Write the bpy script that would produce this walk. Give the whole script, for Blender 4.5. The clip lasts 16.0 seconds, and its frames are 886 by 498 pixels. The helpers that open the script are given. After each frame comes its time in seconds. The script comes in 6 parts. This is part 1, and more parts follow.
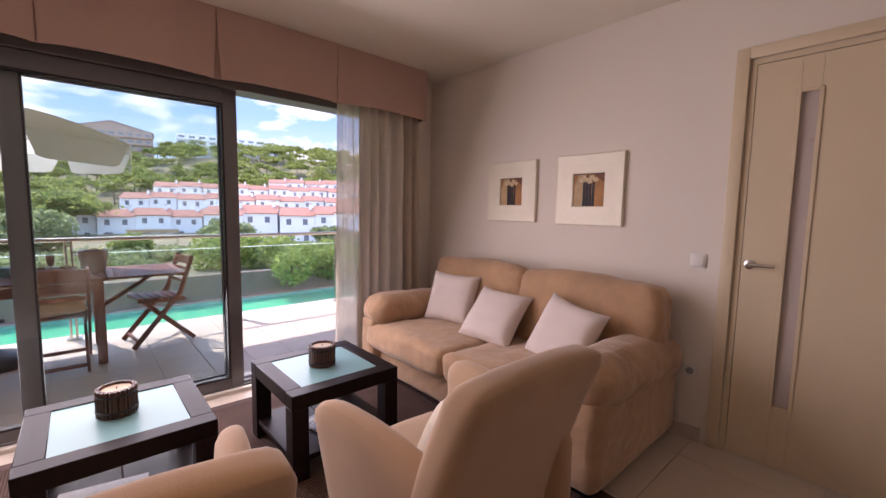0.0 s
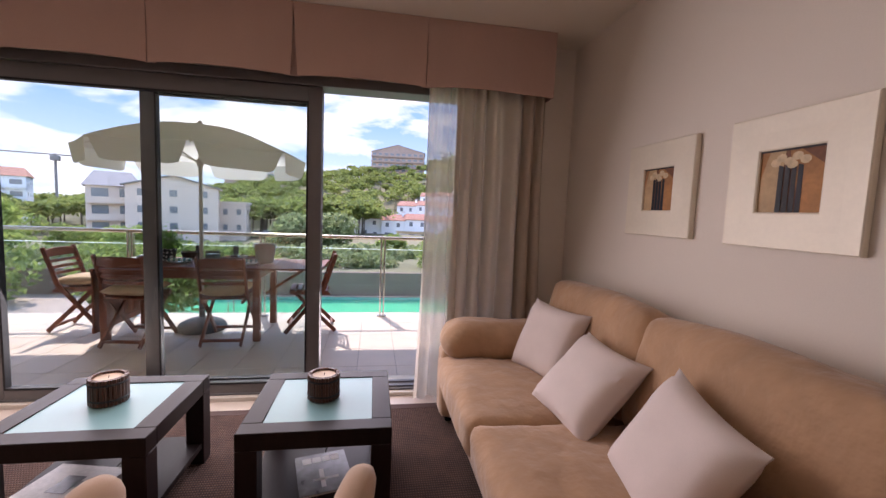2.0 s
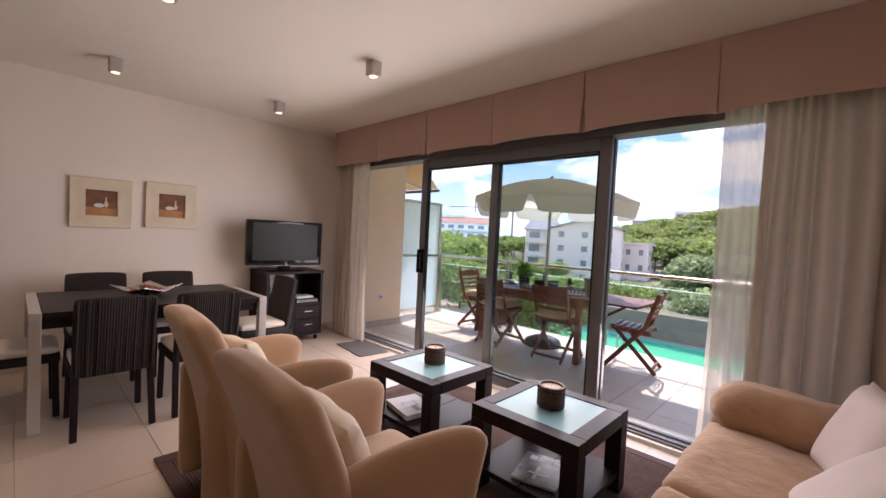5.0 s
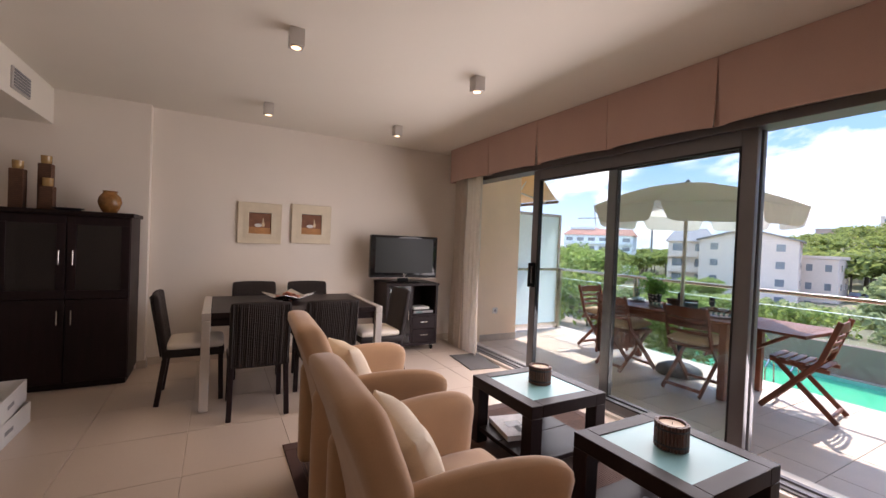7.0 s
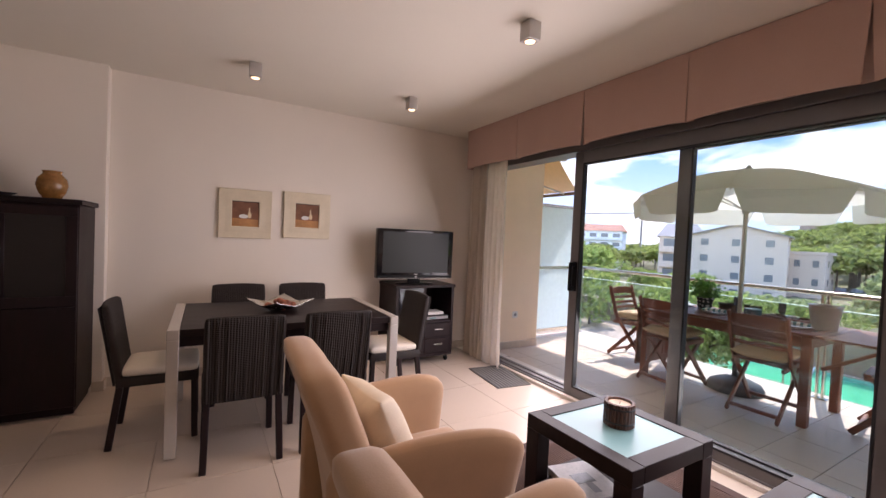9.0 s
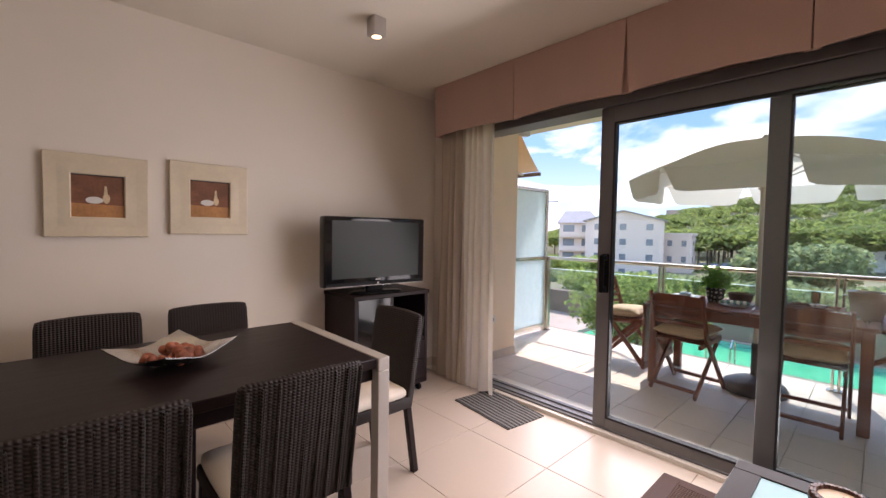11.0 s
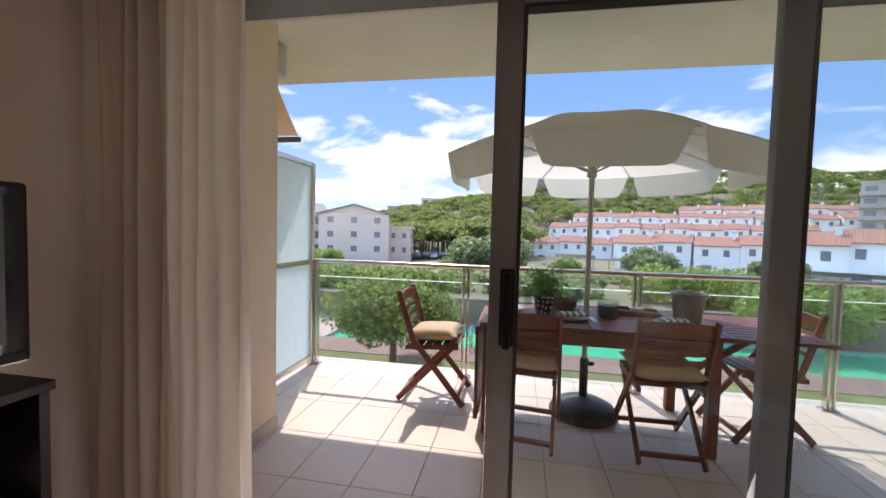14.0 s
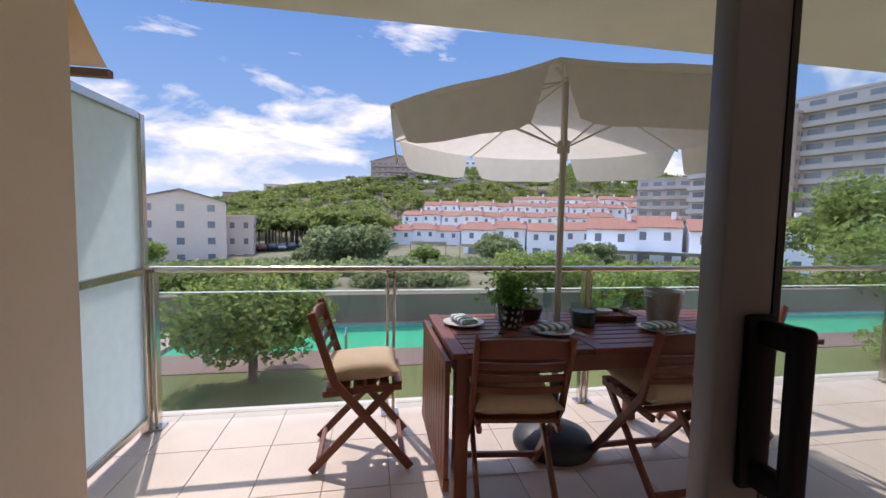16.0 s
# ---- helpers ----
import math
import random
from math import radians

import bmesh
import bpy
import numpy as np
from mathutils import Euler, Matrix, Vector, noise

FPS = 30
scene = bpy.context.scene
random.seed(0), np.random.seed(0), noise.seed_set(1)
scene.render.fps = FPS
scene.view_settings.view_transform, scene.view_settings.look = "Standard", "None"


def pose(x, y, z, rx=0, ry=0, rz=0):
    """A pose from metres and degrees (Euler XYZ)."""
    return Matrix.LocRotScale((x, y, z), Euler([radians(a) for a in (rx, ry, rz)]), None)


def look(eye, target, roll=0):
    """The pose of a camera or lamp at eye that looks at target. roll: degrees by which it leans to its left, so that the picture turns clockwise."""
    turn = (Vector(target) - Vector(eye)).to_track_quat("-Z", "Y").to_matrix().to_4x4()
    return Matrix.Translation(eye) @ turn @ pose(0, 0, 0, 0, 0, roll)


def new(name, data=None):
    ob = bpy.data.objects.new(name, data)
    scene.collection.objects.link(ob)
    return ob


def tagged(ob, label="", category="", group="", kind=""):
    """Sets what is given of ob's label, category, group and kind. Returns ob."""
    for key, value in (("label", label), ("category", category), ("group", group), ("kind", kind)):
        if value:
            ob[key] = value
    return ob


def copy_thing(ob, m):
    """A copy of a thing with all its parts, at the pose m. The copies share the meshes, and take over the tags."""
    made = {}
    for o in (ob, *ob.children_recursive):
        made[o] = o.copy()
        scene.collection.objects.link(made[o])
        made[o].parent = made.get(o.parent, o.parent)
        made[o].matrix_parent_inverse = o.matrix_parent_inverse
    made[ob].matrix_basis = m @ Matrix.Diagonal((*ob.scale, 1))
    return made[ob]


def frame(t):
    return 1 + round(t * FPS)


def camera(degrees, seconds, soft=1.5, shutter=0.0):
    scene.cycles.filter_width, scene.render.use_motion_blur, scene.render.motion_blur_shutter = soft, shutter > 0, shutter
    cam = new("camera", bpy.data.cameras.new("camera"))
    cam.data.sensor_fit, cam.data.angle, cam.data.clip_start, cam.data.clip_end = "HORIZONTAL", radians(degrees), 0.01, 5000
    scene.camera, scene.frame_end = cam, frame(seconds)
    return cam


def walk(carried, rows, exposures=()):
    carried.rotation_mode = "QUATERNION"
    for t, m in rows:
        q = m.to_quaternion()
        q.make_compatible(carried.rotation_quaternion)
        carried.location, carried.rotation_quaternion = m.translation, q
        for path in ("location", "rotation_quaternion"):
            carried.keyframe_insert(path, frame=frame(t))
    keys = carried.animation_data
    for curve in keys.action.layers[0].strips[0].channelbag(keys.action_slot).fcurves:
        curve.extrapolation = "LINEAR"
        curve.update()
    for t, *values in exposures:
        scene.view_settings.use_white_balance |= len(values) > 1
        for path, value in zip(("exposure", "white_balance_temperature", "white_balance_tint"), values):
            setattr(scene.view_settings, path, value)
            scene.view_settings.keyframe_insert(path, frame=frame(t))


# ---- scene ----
cam = camera(94.7, 16.0)
PATH = [
    (0, (0.111, 0.162, 1.362), (1.44, 1.645, 1.172), 1.0),
    (0.5, (0.427, 0.261, 1.374), (1.577, 1.886, 1.177), 1.1),
    (1, (0.792, 0.246, 1.38), (1.713, 2.011, 1.189), 1.6),
    (1.5, (1.046, 0.29, 1.362), (1.721, 2.163, 1.176), 2.0),
    (2, (1.356, 0.393, 1.357), (1.689, 2.357, 1.18), 2.3),
    (2.5, (1.564, 0.475, 1.347), (1.529, 2.468, 1.185), 2.3),
    (3, (1.781, 0.542, 1.335), (1.358, 2.491, 1.193), 2.2),
    (3.5, (1.87, 0.514, 1.319), (1.099, 2.355, 1.198), 2.2),
    (4, (2.019, 0.35, 1.341), (0.99, 2.062, 1.244), 2.6),
    (4.5, (2.144, 0.269, 1.366), (0.93, 1.856, 1.286), 2.9),
    (7, (2.273, 0.439, 1.374), (0.523, 1.407, 1.344), 2.4),
    (7.5, (2.218, 0.451, 1.367), (0.452, 1.389, 1.342), 2.6),
    (8, (2.012, 0.454, 1.374), (0.252, 1.404, 1.342), 2.6),
    (8.5, (1.799, 0.455, 1.378), (0.054, 1.433, 1.336), 2.6),
    (9, (1.507, 0.522, 1.366), (-0.218, 1.533, 1.312), 2.6),
    (11.5, (-0.059, 0.763, 1.338), (-1.357, 2.282, 1.248), 0.3),
    (12, (-0.339, 0.891, 1.349), (-1.417, 2.573, 1.252), -0.1),
    (12.5, (-0.527, 1.146, 1.348), (-1.371, 2.957, 1.246), 0.2),
    (13, (-0.643, 1.376, 1.352), (-1.277, 3.27, 1.246), 0.3),
    (13.5, (-0.831, 1.674, 1.355), (-1.311, 3.613, 1.252), 0.9),
    (14, (-0.962, 1.968, 1.335), (-1.324, 3.933, 1.241), 1.5),
    (14.5, (-1.062, 2.276, 1.362), (-1.317, 4.257, 1.268), 1.2),
    (15, (-1.251, 2.486, 1.364), (-1.362, 4.48, 1.257), 1.2),
    (15.5, (-1.472, 2.613, 1.372), (-1.358, 4.606, 1.248), 1.3),
    (16, (-1.551, 2.843, 1.335), (-1.2, 4.808, 1.2), 1.1),
]
EXPOSURES = [(t, e, 6500, tint) for t, e, tint in ((0, 0.92, 30), (2.5, 0.70, 26), (4.5, 0.86, 24), (7, 0.92, 20), (9, 0.98, 25), (11.5, 0.84, 19), (13, 0.74, 18), (14.5, 0.42, 20), (16, 0.10, 20))]
walk(cam, [(t, look(eye, target, roll)) for t, eye, target, roll in PATH], EXPOSURES)

# ---- world, sun, large lights ----
world = bpy.data.worlds.new("world")
scene.world = world
world.use_nodes = True
wn = world.node_tree.nodes
sky = wn.new("ShaderNodeTexSky")
sky.sky_type = "NISHITA"
sky.sun_disc = False
SUN_X, SUN_Y, SUN_Z = -0.23, 0.66, 1.0          # towards the sun
sky.sun_elevation = math.atan2(SUN_Z, math.hypot(SUN_X, SUN_Y))
sky.sun_rotation = math.atan2(SUN_X, SUN_Y)
sky.air_density, sky.dust_density, sky.ozone_density = 1.0, 0.6, 2.0
wn["Background"].inputs["Strength"].default_value = 0.40
world.node_tree.links.new(sky.outputs["Color"], wn["Background"].inputs["Color"])

sun = new("sun", bpy.data.lights.new("sun", "SUN"))
sun.data.energy, sun.data.angle, sun.data.color = 3.2, radians(0.5), (1.0, 0.95, 0.87)
sun.matrix_world = look((SUN_X * 60, SUN_Y * 60, SUN_Z * 60), (0, 0, 0))


def window_light(x0, x1, z0, z1, y, watts):
    ob = new("window_daylight", bpy.data.lights.new("window_daylight", "AREA"))
    ob.data.shape, ob.data.size, ob.data.size_y = "RECTANGLE", x1 - x0, z1 - z0
    ob.data.energy, ob.data.color = watts, (1.0, 0.94, 0.93)
    ob.matrix_world = look(((x0 + x1) / 2, y, (z0 + z1) / 2), ((x0 + x1) / 2, y - 1, (z0 + z1) / 2 - 0.40))
    return ob


window_light(-1.70, 1.55, 0.10, 2.10, 3.215, 46.0)

# ---- materials ----
MATS = {}


def mat(name, color, rough=0.6, metal=0.0, var=0.12, scale=6.0, fine=60.0, bump=0.15, dist=0.002, sheen=0.0, spec=0.5, stretch=(1, 1, 1), piece=0.0, coat=0.0):
    """A plain surface with two scales of colour variation, fine relief and uneven gloss."""
    if name in MATS:
        return MATS[name]
    m = bpy.data.materials.new(name)
    MATS[name] = m
    m.use_nodes = True
    nt = m.node_tree
    b = nt.nodes["Principled BSDF"]
    tc = nt.nodes.new("ShaderNodeTexCoord")
    mp = nt.nodes.new("ShaderNodeMapping")
    mp.inputs["Scale"].default_value = stretch
    nt.links.new(tc.outputs["Object"], mp.inputs["Vector"])
    n1 = nt.nodes.new("ShaderNodeTexNoise")
    n1.inputs["Scale"].default_value, n1.inputs["Detail"].default_value = scale, 4
    n2 = nt.nodes.new("ShaderNodeTexNoise")
    n2.inputs["Scale"].default_value, n2.inputs["Detail"].default_value = fine, 3
    for n in (n1, n2):
        nt.links.new(mp.outputs["Vector"], n.inputs["Vector"])
    ad = nt.nodes.new("ShaderNodeMath")
    ad.operation = "MULTIPLY_ADD"
    nt.links.new(n2.outputs["Fac"], ad.inputs[0])
    ad.inputs[1].default_value = 0.5
    nt.links.new(n1.outputs["Fac"], ad.inputs[2])
    last = ad.outputs[0]
    if piece:
        oi = nt.nodes.new("ShaderNodeObjectInfo")
        pm = nt.nodes.new("ShaderNodeMath")
        pm.operation = "MULTIPLY_ADD"
        nt.links.new(oi.outputs["Random"], pm.inputs[0])
        pm.inputs[1].default_value = piece
        nt.links.new(last, pm.inputs[2])
        last = pm.outputs[0]
    rm = nt.nodes.new("ShaderNodeMapRange")
    rm.inputs["From Min"].default_value, rm.inputs["From Max"].default_value = 0.45, 1.05 + piece
    nt.links.new(last, rm.inputs["Value"])
    mx = nt.nodes.new("ShaderNodeMix")
    mx.data_type = "RGBA"
    c = Vector(color)
    mx.inputs["A"].default_value = (*(c * (1 - var)), 1)
    mx.inputs["B"].default_value = (*[min(1.0, v) for v in (c * (1 + var))], 1)
    nt.links.new(rm.outputs["Result"], mx.inputs["Factor"])
    nt.links.new(mx.outputs["Result"], b.inputs["Base Color"])
    rr = nt.nodes.new("ShaderNodeMapRange")
    rr.inputs["To Min"].default_value, rr.inputs["To Max"].default_value = max(0.02, rough - 0.08), min(1, rough + 0.08)
    nt.links.new(n1.outputs["Fac"], rr.inputs["Value"])
    nt.links.new(rr.outputs["Result"], b.inputs["Roughness"])
    b.inputs["Metallic"].default_value = metal
    b.inputs["Specular IOR Level"].default_value = spec
    b.inputs["Sheen Weight"].default_value = sheen
    b.inputs["Coat Weight"].default_value = coat
    if bump:
        bp = nt.nodes.new("ShaderNodeBump")
        bp.inputs["Strength"].default_value, bp.inputs["Distance"].default_value = bump, dist
        nt.links.new(n2.outputs["Fac"], bp.inputs["Height"])
        nt.links.new(bp.outputs["Normal"], b.inputs["Normal"])
    return m


def wave_mat(name, a, c, scale, direction="X", rough=0.8, distort=1.0, bump=0.6, dist=0.003, second=None, sharp=0.0, metal=0.0):
    """Ribbed or woven stuff: bands of two colours with relief, crossed by a second set if asked."""
    m = bpy.data.materials.new(name)
    m.use_nodes = True
    nt = m.node_tree
    b = nt.nodes["Principled BSDF"]
    b.inputs["Roughness"].default_value, b.inputs["Metallic"].default_value = rough, metal
    tc = nt.nodes.new("ShaderNodeTexCoord")
    w = nt.nodes.new("ShaderNodeTexWave")
    w.bands_direction = direction
    w.inputs["Scale"].default_value, w.inputs["Distortion"].default_value, w.inputs["Detail"].default_value = scale, distort, 2
    nt.links.new(tc.outputs["Object"], w.inputs["Vector"])
    out = w.outputs["Fac"]
    if second:
        w2 = nt.nodes.new("ShaderNodeTexWave")
        w2.bands_direction = second[0]
        w2.inputs["Scale"].default_value, w2.inputs["Distortion"].default_value = second[1], distort
        nt.links.new(tc.outputs["Object"], w2.inputs["Vector"])
        mm = nt.nodes.new("ShaderNodeMath")
        mm.operation = "MULTIPLY"
        nt.links.new(out, mm.inputs[0])
        nt.links.new(w2.outputs["Fac"], mm.inputs[1])
        out = mm.outputs[0]
    n = nt.nodes.new("ShaderNodeTexNoise")
    n.inputs["Scale"].default_value, n.inputs["Detail"].default_value = 9, 4
    nt.links.new(tc.outputs["Object"], n.inputs["Vector"])
    av = nt.nodes.new("ShaderNodeMath")
    av.operation = "MULTIPLY_ADD"
    nt.links.new(n.outputs["Fac"], av.inputs[0])
    av.inputs[1].default_value = 0.5
    nt.links.new(out, av.inputs[2])
    rm = nt.nodes.new("ShaderNodeMapRange")
    rm.inputs["From Min"].default_value, rm.inputs["From Max"].default_value = 0.2 + sharp, 1.3 - sharp
    nt.links.new(av.outputs[0], rm.inputs["Value"])
    mx = nt.nodes.new("ShaderNodeMix")
    mx.data_type = "RGBA"
    mx.inputs["A"].default_value, mx.inputs["B"].default_value = (*a, 1), (*c, 1)
    nt.links.new(rm.outputs["Result"], mx.inputs["Factor"])
    nt.links.new(mx.outputs["Result"], b.inputs["Base Color"])
    bp = nt.nodes.new("ShaderNodeBump")
    bp.inputs["Strength"].default_value, bp.inputs["Distance"].default_value = bump, dist
    nt.links.new(out, bp.inputs["Height"])
    nt.links.new(bp.outputs["Normal"], b.inputs["Normal"])
    return m


def glass_mat(name, tint, ior=1.45, rough=0.0):
    """A clear pane: what passes it is tinted, what it mirrors follows Fresnel."""
    m = bpy.data.materials.new(name)
    m.use_nodes = True
    nt = m.node_tree
    nt.nodes.remove(nt.nodes["Principled BSDF"])
    t = nt.nodes.new("ShaderNodeBsdfTransparent")
    t.inputs["Color"].default_value = (*tint, 1)
    g = nt.nodes.new("ShaderNodeBsdfGlossy")
    g.inputs["Roughness"].default_value = rough
    lw = nt.nodes.new("ShaderNodeLayerWeight")
    lw.inputs["Blend"].default_value = 0.5
    p = nt.nodes.new("ShaderNodeMath")
    p.operation = "POWER"
    p.inputs[1].default_value = 5.0
    nt.links.new(lw.outputs["Facing"], p.inputs[0])
    f = nt.nodes.new("ShaderNodeMath")
    f.operation = "MULTIPLY_ADD"
    f.inputs[1].default_value, f.inputs[2].default_value = 0.5, (ior - 1) ** 2 / (ior + 1) ** 2
    nt.links.new(p.outputs[0], f.inputs[0])
    mx = nt.nodes.new("ShaderNodeMixShader")
    nt.links.new(f.outputs[0], mx.inputs[0])
    nt.links.new(t.outputs[0], mx.inputs[1])
    nt.links.new(g.outputs[0], mx.inputs[2])
    nt.links.new(mx.outputs[0], nt.nodes["Material Output"].inputs["Surface"])
    return m


def veil_mat(name, color, through_amount, see=0.0, rough=0.9):
    """Cloth or frosted glass that lets light through: diffuse and translucent, and part see-through."""
    m = bpy.data.materials.new(name)
    m.use_nodes = True
    nt = m.node_tree
    nt.nodes.remove(nt.nodes["Principled BSDF"])
    tc = nt.nodes.new("ShaderNodeTexCoord")
    n = nt.nodes.new("ShaderNodeTexNoise")
    n.inputs["Scale"].default_value, n.inputs["Detail"].default_value = 14, 5
    nt.links.new(tc.outputs["Object"], n.inputs["Vector"])
    mc = nt.nodes.new("ShaderNodeMix")
    mc.data_type = "RGBA"
    c = Vector(color)
    mc.inputs["A"].default_value, mc.inputs["B"].default_value = (*(c * 0.92), 1), (*[min(1, v * 1.06) for v in c], 1)
    nt.links.new(n.outputs["Fac"], mc.inputs["Factor"])
    d = nt.nodes.new("ShaderNodeBsdfDiffuse")
    t = nt.nodes.new("ShaderNodeBsdfTranslucent")
    for s in (d, t):
        nt.links.new(mc.outputs["Result"], s.inputs["Color"])
    mx = nt.nodes.new("ShaderNodeMixShader")
    mx.inputs[0].default_value = through_amount
    nt.links.new(d.outputs[0], mx.inputs[1])
    nt.links.new(t.outputs[0], mx.inputs[2])
    out = mx.outputs[0]
    if see:
        tr = nt.nodes.new("ShaderNodeBsdfTransparent")
        m2 = nt.nodes.new("ShaderNodeMixShader")
        m2.inputs[0].default_value = see
        nt.links.new(out, m2.inputs[1])
        nt.links.new(tr.outputs[0], m2.inputs[2])
        out = m2.outputs[0]
    nt.links.new(out, nt.nodes["Material Output"].inputs["Surface"])
    return m


def leaf_mat(name, dark, light):
    m = bpy.data.materials.new(name)
    m.use_nodes = True
    nt = m.node_tree
    b = nt.nodes["Principled BSDF"]
    g = nt.nodes.new("ShaderNodeNewGeometry")
    mx = nt.nodes.new("ShaderNodeMix")
    mx.data_type = "RGBA"
    mx.inputs["A"].default_value, mx.inputs["B"].default_value = (*dark, 1), (*light, 1)
    nt.links.new(g.outputs["Random Per Island"], mx.inputs["Factor"])
    nt.links.new(mx.outputs["Result"], b.inputs["Base Color"])
    b.inputs["Roughness"].default_value = 0.6
    b.inputs["Specular IOR Level"].default_value = 0.3
    t = nt.nodes.new("ShaderNodeBsdfTranslucent")
    nt.links.new(mx.outputs["Result"], t.inputs["Color"])
    ms = nt.nodes.new("ShaderNodeMixShader")
    ms.inputs[0].default_value = 0.55
    nt.links.new(b.outputs[0], ms.inputs[1])
    nt.links.new(t.outputs[0], ms.inputs[2])
    nt.links.new(ms.outputs[0], nt.nodes["Material Output"].inputs["Surface"])
    return m


def glow_mat(name, color, strength):
    m = bpy.data.materials.new(name)
    m.use_nodes = True
    b = m.node_tree.nodes["Principled BSDF"]
    b.inputs["Emission Color"].default_value = (*color, 1)
    b.inputs["Emission Strength"].default_value = strength
    return m


WALL = mat("wall_paint", (0.77, 0.70, 0.615), 0.75, var=0.035, scale=1.5, fine=180, bump=0.25, dist=0.0015)
CEIL = mat("ceiling_paint", (0.77, 0.715, 0.62), 0.8, var=0.03, scale=1.2, fine=150, bump=0.15)
PEACH = mat("peach_render", (0.86, 0.69, 0.50), 0.8, var=0.06, scale=2.5, fine=220, bump=0.4)
CREAM_RENDER = mat("cream_soffit_paint", (0.72, 0.64, 0.59), 0.8, var=0.07, scale=2, fine=120, bump=0.25)
TILE_IN = mat("beige_floor_tile", (0.54, 0.45, 0.375), 0.3, var=0.035, scale=2, fine=40, bump=0.04, piece=0.15)
GROUT_IN = mat("pale_grout", (0.56, 0.48, 0.40), 0.8, var=0.08)
TILE_OUT = mat("cream_terrace_tile", (0.62, 0.515, 0.415), 0.45, var=0.10, scale=4, fine=70, bump=0.1, piece=0.2)
GROUT_OUT = mat("grey_grout", (0.34, 0.29, 0.24), 0.9, var=0.15)
SKIRT = mat("marble_skirting", (0.55, 0.46, 0.37), 0.3, var=0.1, scale=9, bump=0.03)
MARBLE = mat("pale_marble_sill", (0.66, 0.60, 0.52), 0.3, var=0.08, scale=7, bump=0.03)
ALU = mat("grey_lacquered_aluminium", (0.165, 0.16, 0.163), 0.42, 0.3, var=0.05, scale=12, bump=0.03)
GASKET = mat("black_rubber", (0.012, 0.012, 0.014), 0.6, var=0.2, bump=0.05)
BLACK = mat("black_plastic", (0.007, 0.007, 0.008), 0.5, var=0.2, bump=0.05, spec=0.12)
STEEL = mat("brushed_stainless_steel", (0.62, 0.57, 0.5), 0.22, 1.0, var=0.06, scale=8, fine=180, bump=0.05, stretch=(1, 1, 0.1))
GLASS = glass_mat("window_glass", (0.955, 0.985, 0.98))
CLEAR = glass_mat("railing_glass", (0.92, 0.955, 0.94))
THIN = glass_mat("drinking_glass", (0.88, 0.92, 0.92), 1.75)
FROST = veil_mat("frosted_screen_glass", (0.84, 0.95, 0.95), 0.75, 0.14)
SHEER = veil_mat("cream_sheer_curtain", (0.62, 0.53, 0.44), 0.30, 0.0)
# same cloth as SHEER, with the terrace daylight put into a paler colour
SHEER_LIT = veil_mat("daylit_sheer_curtain", (0.86, 0.77, 0.66), 0.46, 0.0)
SHEER_THIN = veil_mat("thin_white_voile", (0.86, 0.80, 0.70), 0.55, 0.24)
CANVAS = veil_mat("cream_umbrella_canvas", (0.83, 0.795, 0.72), 0.5)
AWNING = veil_mat("orange_awning_cloth", (0.86, 0.55, 0.28), 0.6)
PELMET = mat("rose_brown_pelmet_cloth", (0.50, 0.335, 0.28), 0.9, var=0.06, scale=3, fine=260, bump=0.3, sheen=0.15, stretch=(1, 1, 0.4))
SUEDE = mat("caramel_suede", (0.44, 0.27, 0.155), 0.85, var=0.18, scale=3.5, fine=13, bump=0.8, dist=0.016, sheen=0.35, spec=0.2)
CHAIR_CLOTH = mat("sand_armchair_cloth", (0.43, 0.27, 0.158), 0.9, var=0.10, scale=5, fine=280, bump=0.3, sheen=0.35, spec=0.2)
PILLOW = mat("lilac_beige_cushion_cloth", (0.67, 0.575, 0.53), 0.9, var=0.06, scale=6, fine=300, bump=0.3, sheen=0.2)
PILLOW_PRINT = mat("cream_printed_cushion_cloth", (0.70, 0.60, 0.47), 0.9, var=0.10, scale=9, fine=240, bump=0.3)
WENGE = mat("wenge_wood", (0.013, 0.006, 0.007), 0.45, spec=0.25, var=0.35, scale=4, fine=40, bump=0.12, stretch=(1, 8, 1))
WENGE_TOP = mat("wenge_wood_tabletop", (0.015, 0.009, 0.009), 0.40, spec=0.14, var=0.35, scale=4, fine=40, bump=0.1, stretch=(8, 1, 1))
FROST_TOP = mat("sea_green_frosted_glass", (0.21, 0.40, 0.42), 0.33, var=0.03, bump=0.0, spec=0.4)
RATTAN = wave_mat("dark_woven_rattan", (0.008, 0.004, 0.0035), (0.022, 0.011, 0.009), 22, "X", 0.7, 0.4, 0.9, 0.006, ("Z", 30))
SILVER = mat("silver_lacquer", (0.48, 0.45, 0.42), 0.4, 0.25, var=0.04, bump=0.03)
CUSHION_WHITE = mat("off_white_seat_cloth", (0.72, 0.66, 0.58), 0.9, var=0.05, fine=240, bump=0.25)
RUG = wave_mat("brown_sisal_weave", (0.030, 0.014, 0.010), (0.19, 0.10, 0.07), 26, "X", 0.95, 0.6, 0.9, 0.006, ("Y", 18))
RUG_EDGE = mat("dark_brown_rug_binding", (0.06, 0.028, 0.022), 0.8, var=0.15, fine=200, bump=0.3)
MAT_STRIPE = wave_mat("grey_striped_mat", (0.022, 0.02, 0.02), (0.17, 0.16, 0.15), 9, "Y", 0.95, 0.3, 0.6, 0.003, None, 0.3)
BAMBOO = wave_mat("dark_bamboo_slats", (0.05, 0.018, 0.010), (0.13, 0.048, 0.026), 30, "X", 0.45, 0.5, 0.8, 0.003)
WAX = mat("cream_wax", (0.62, 0.47, 0.33), 0.5, var=0.06, bump=0.05)
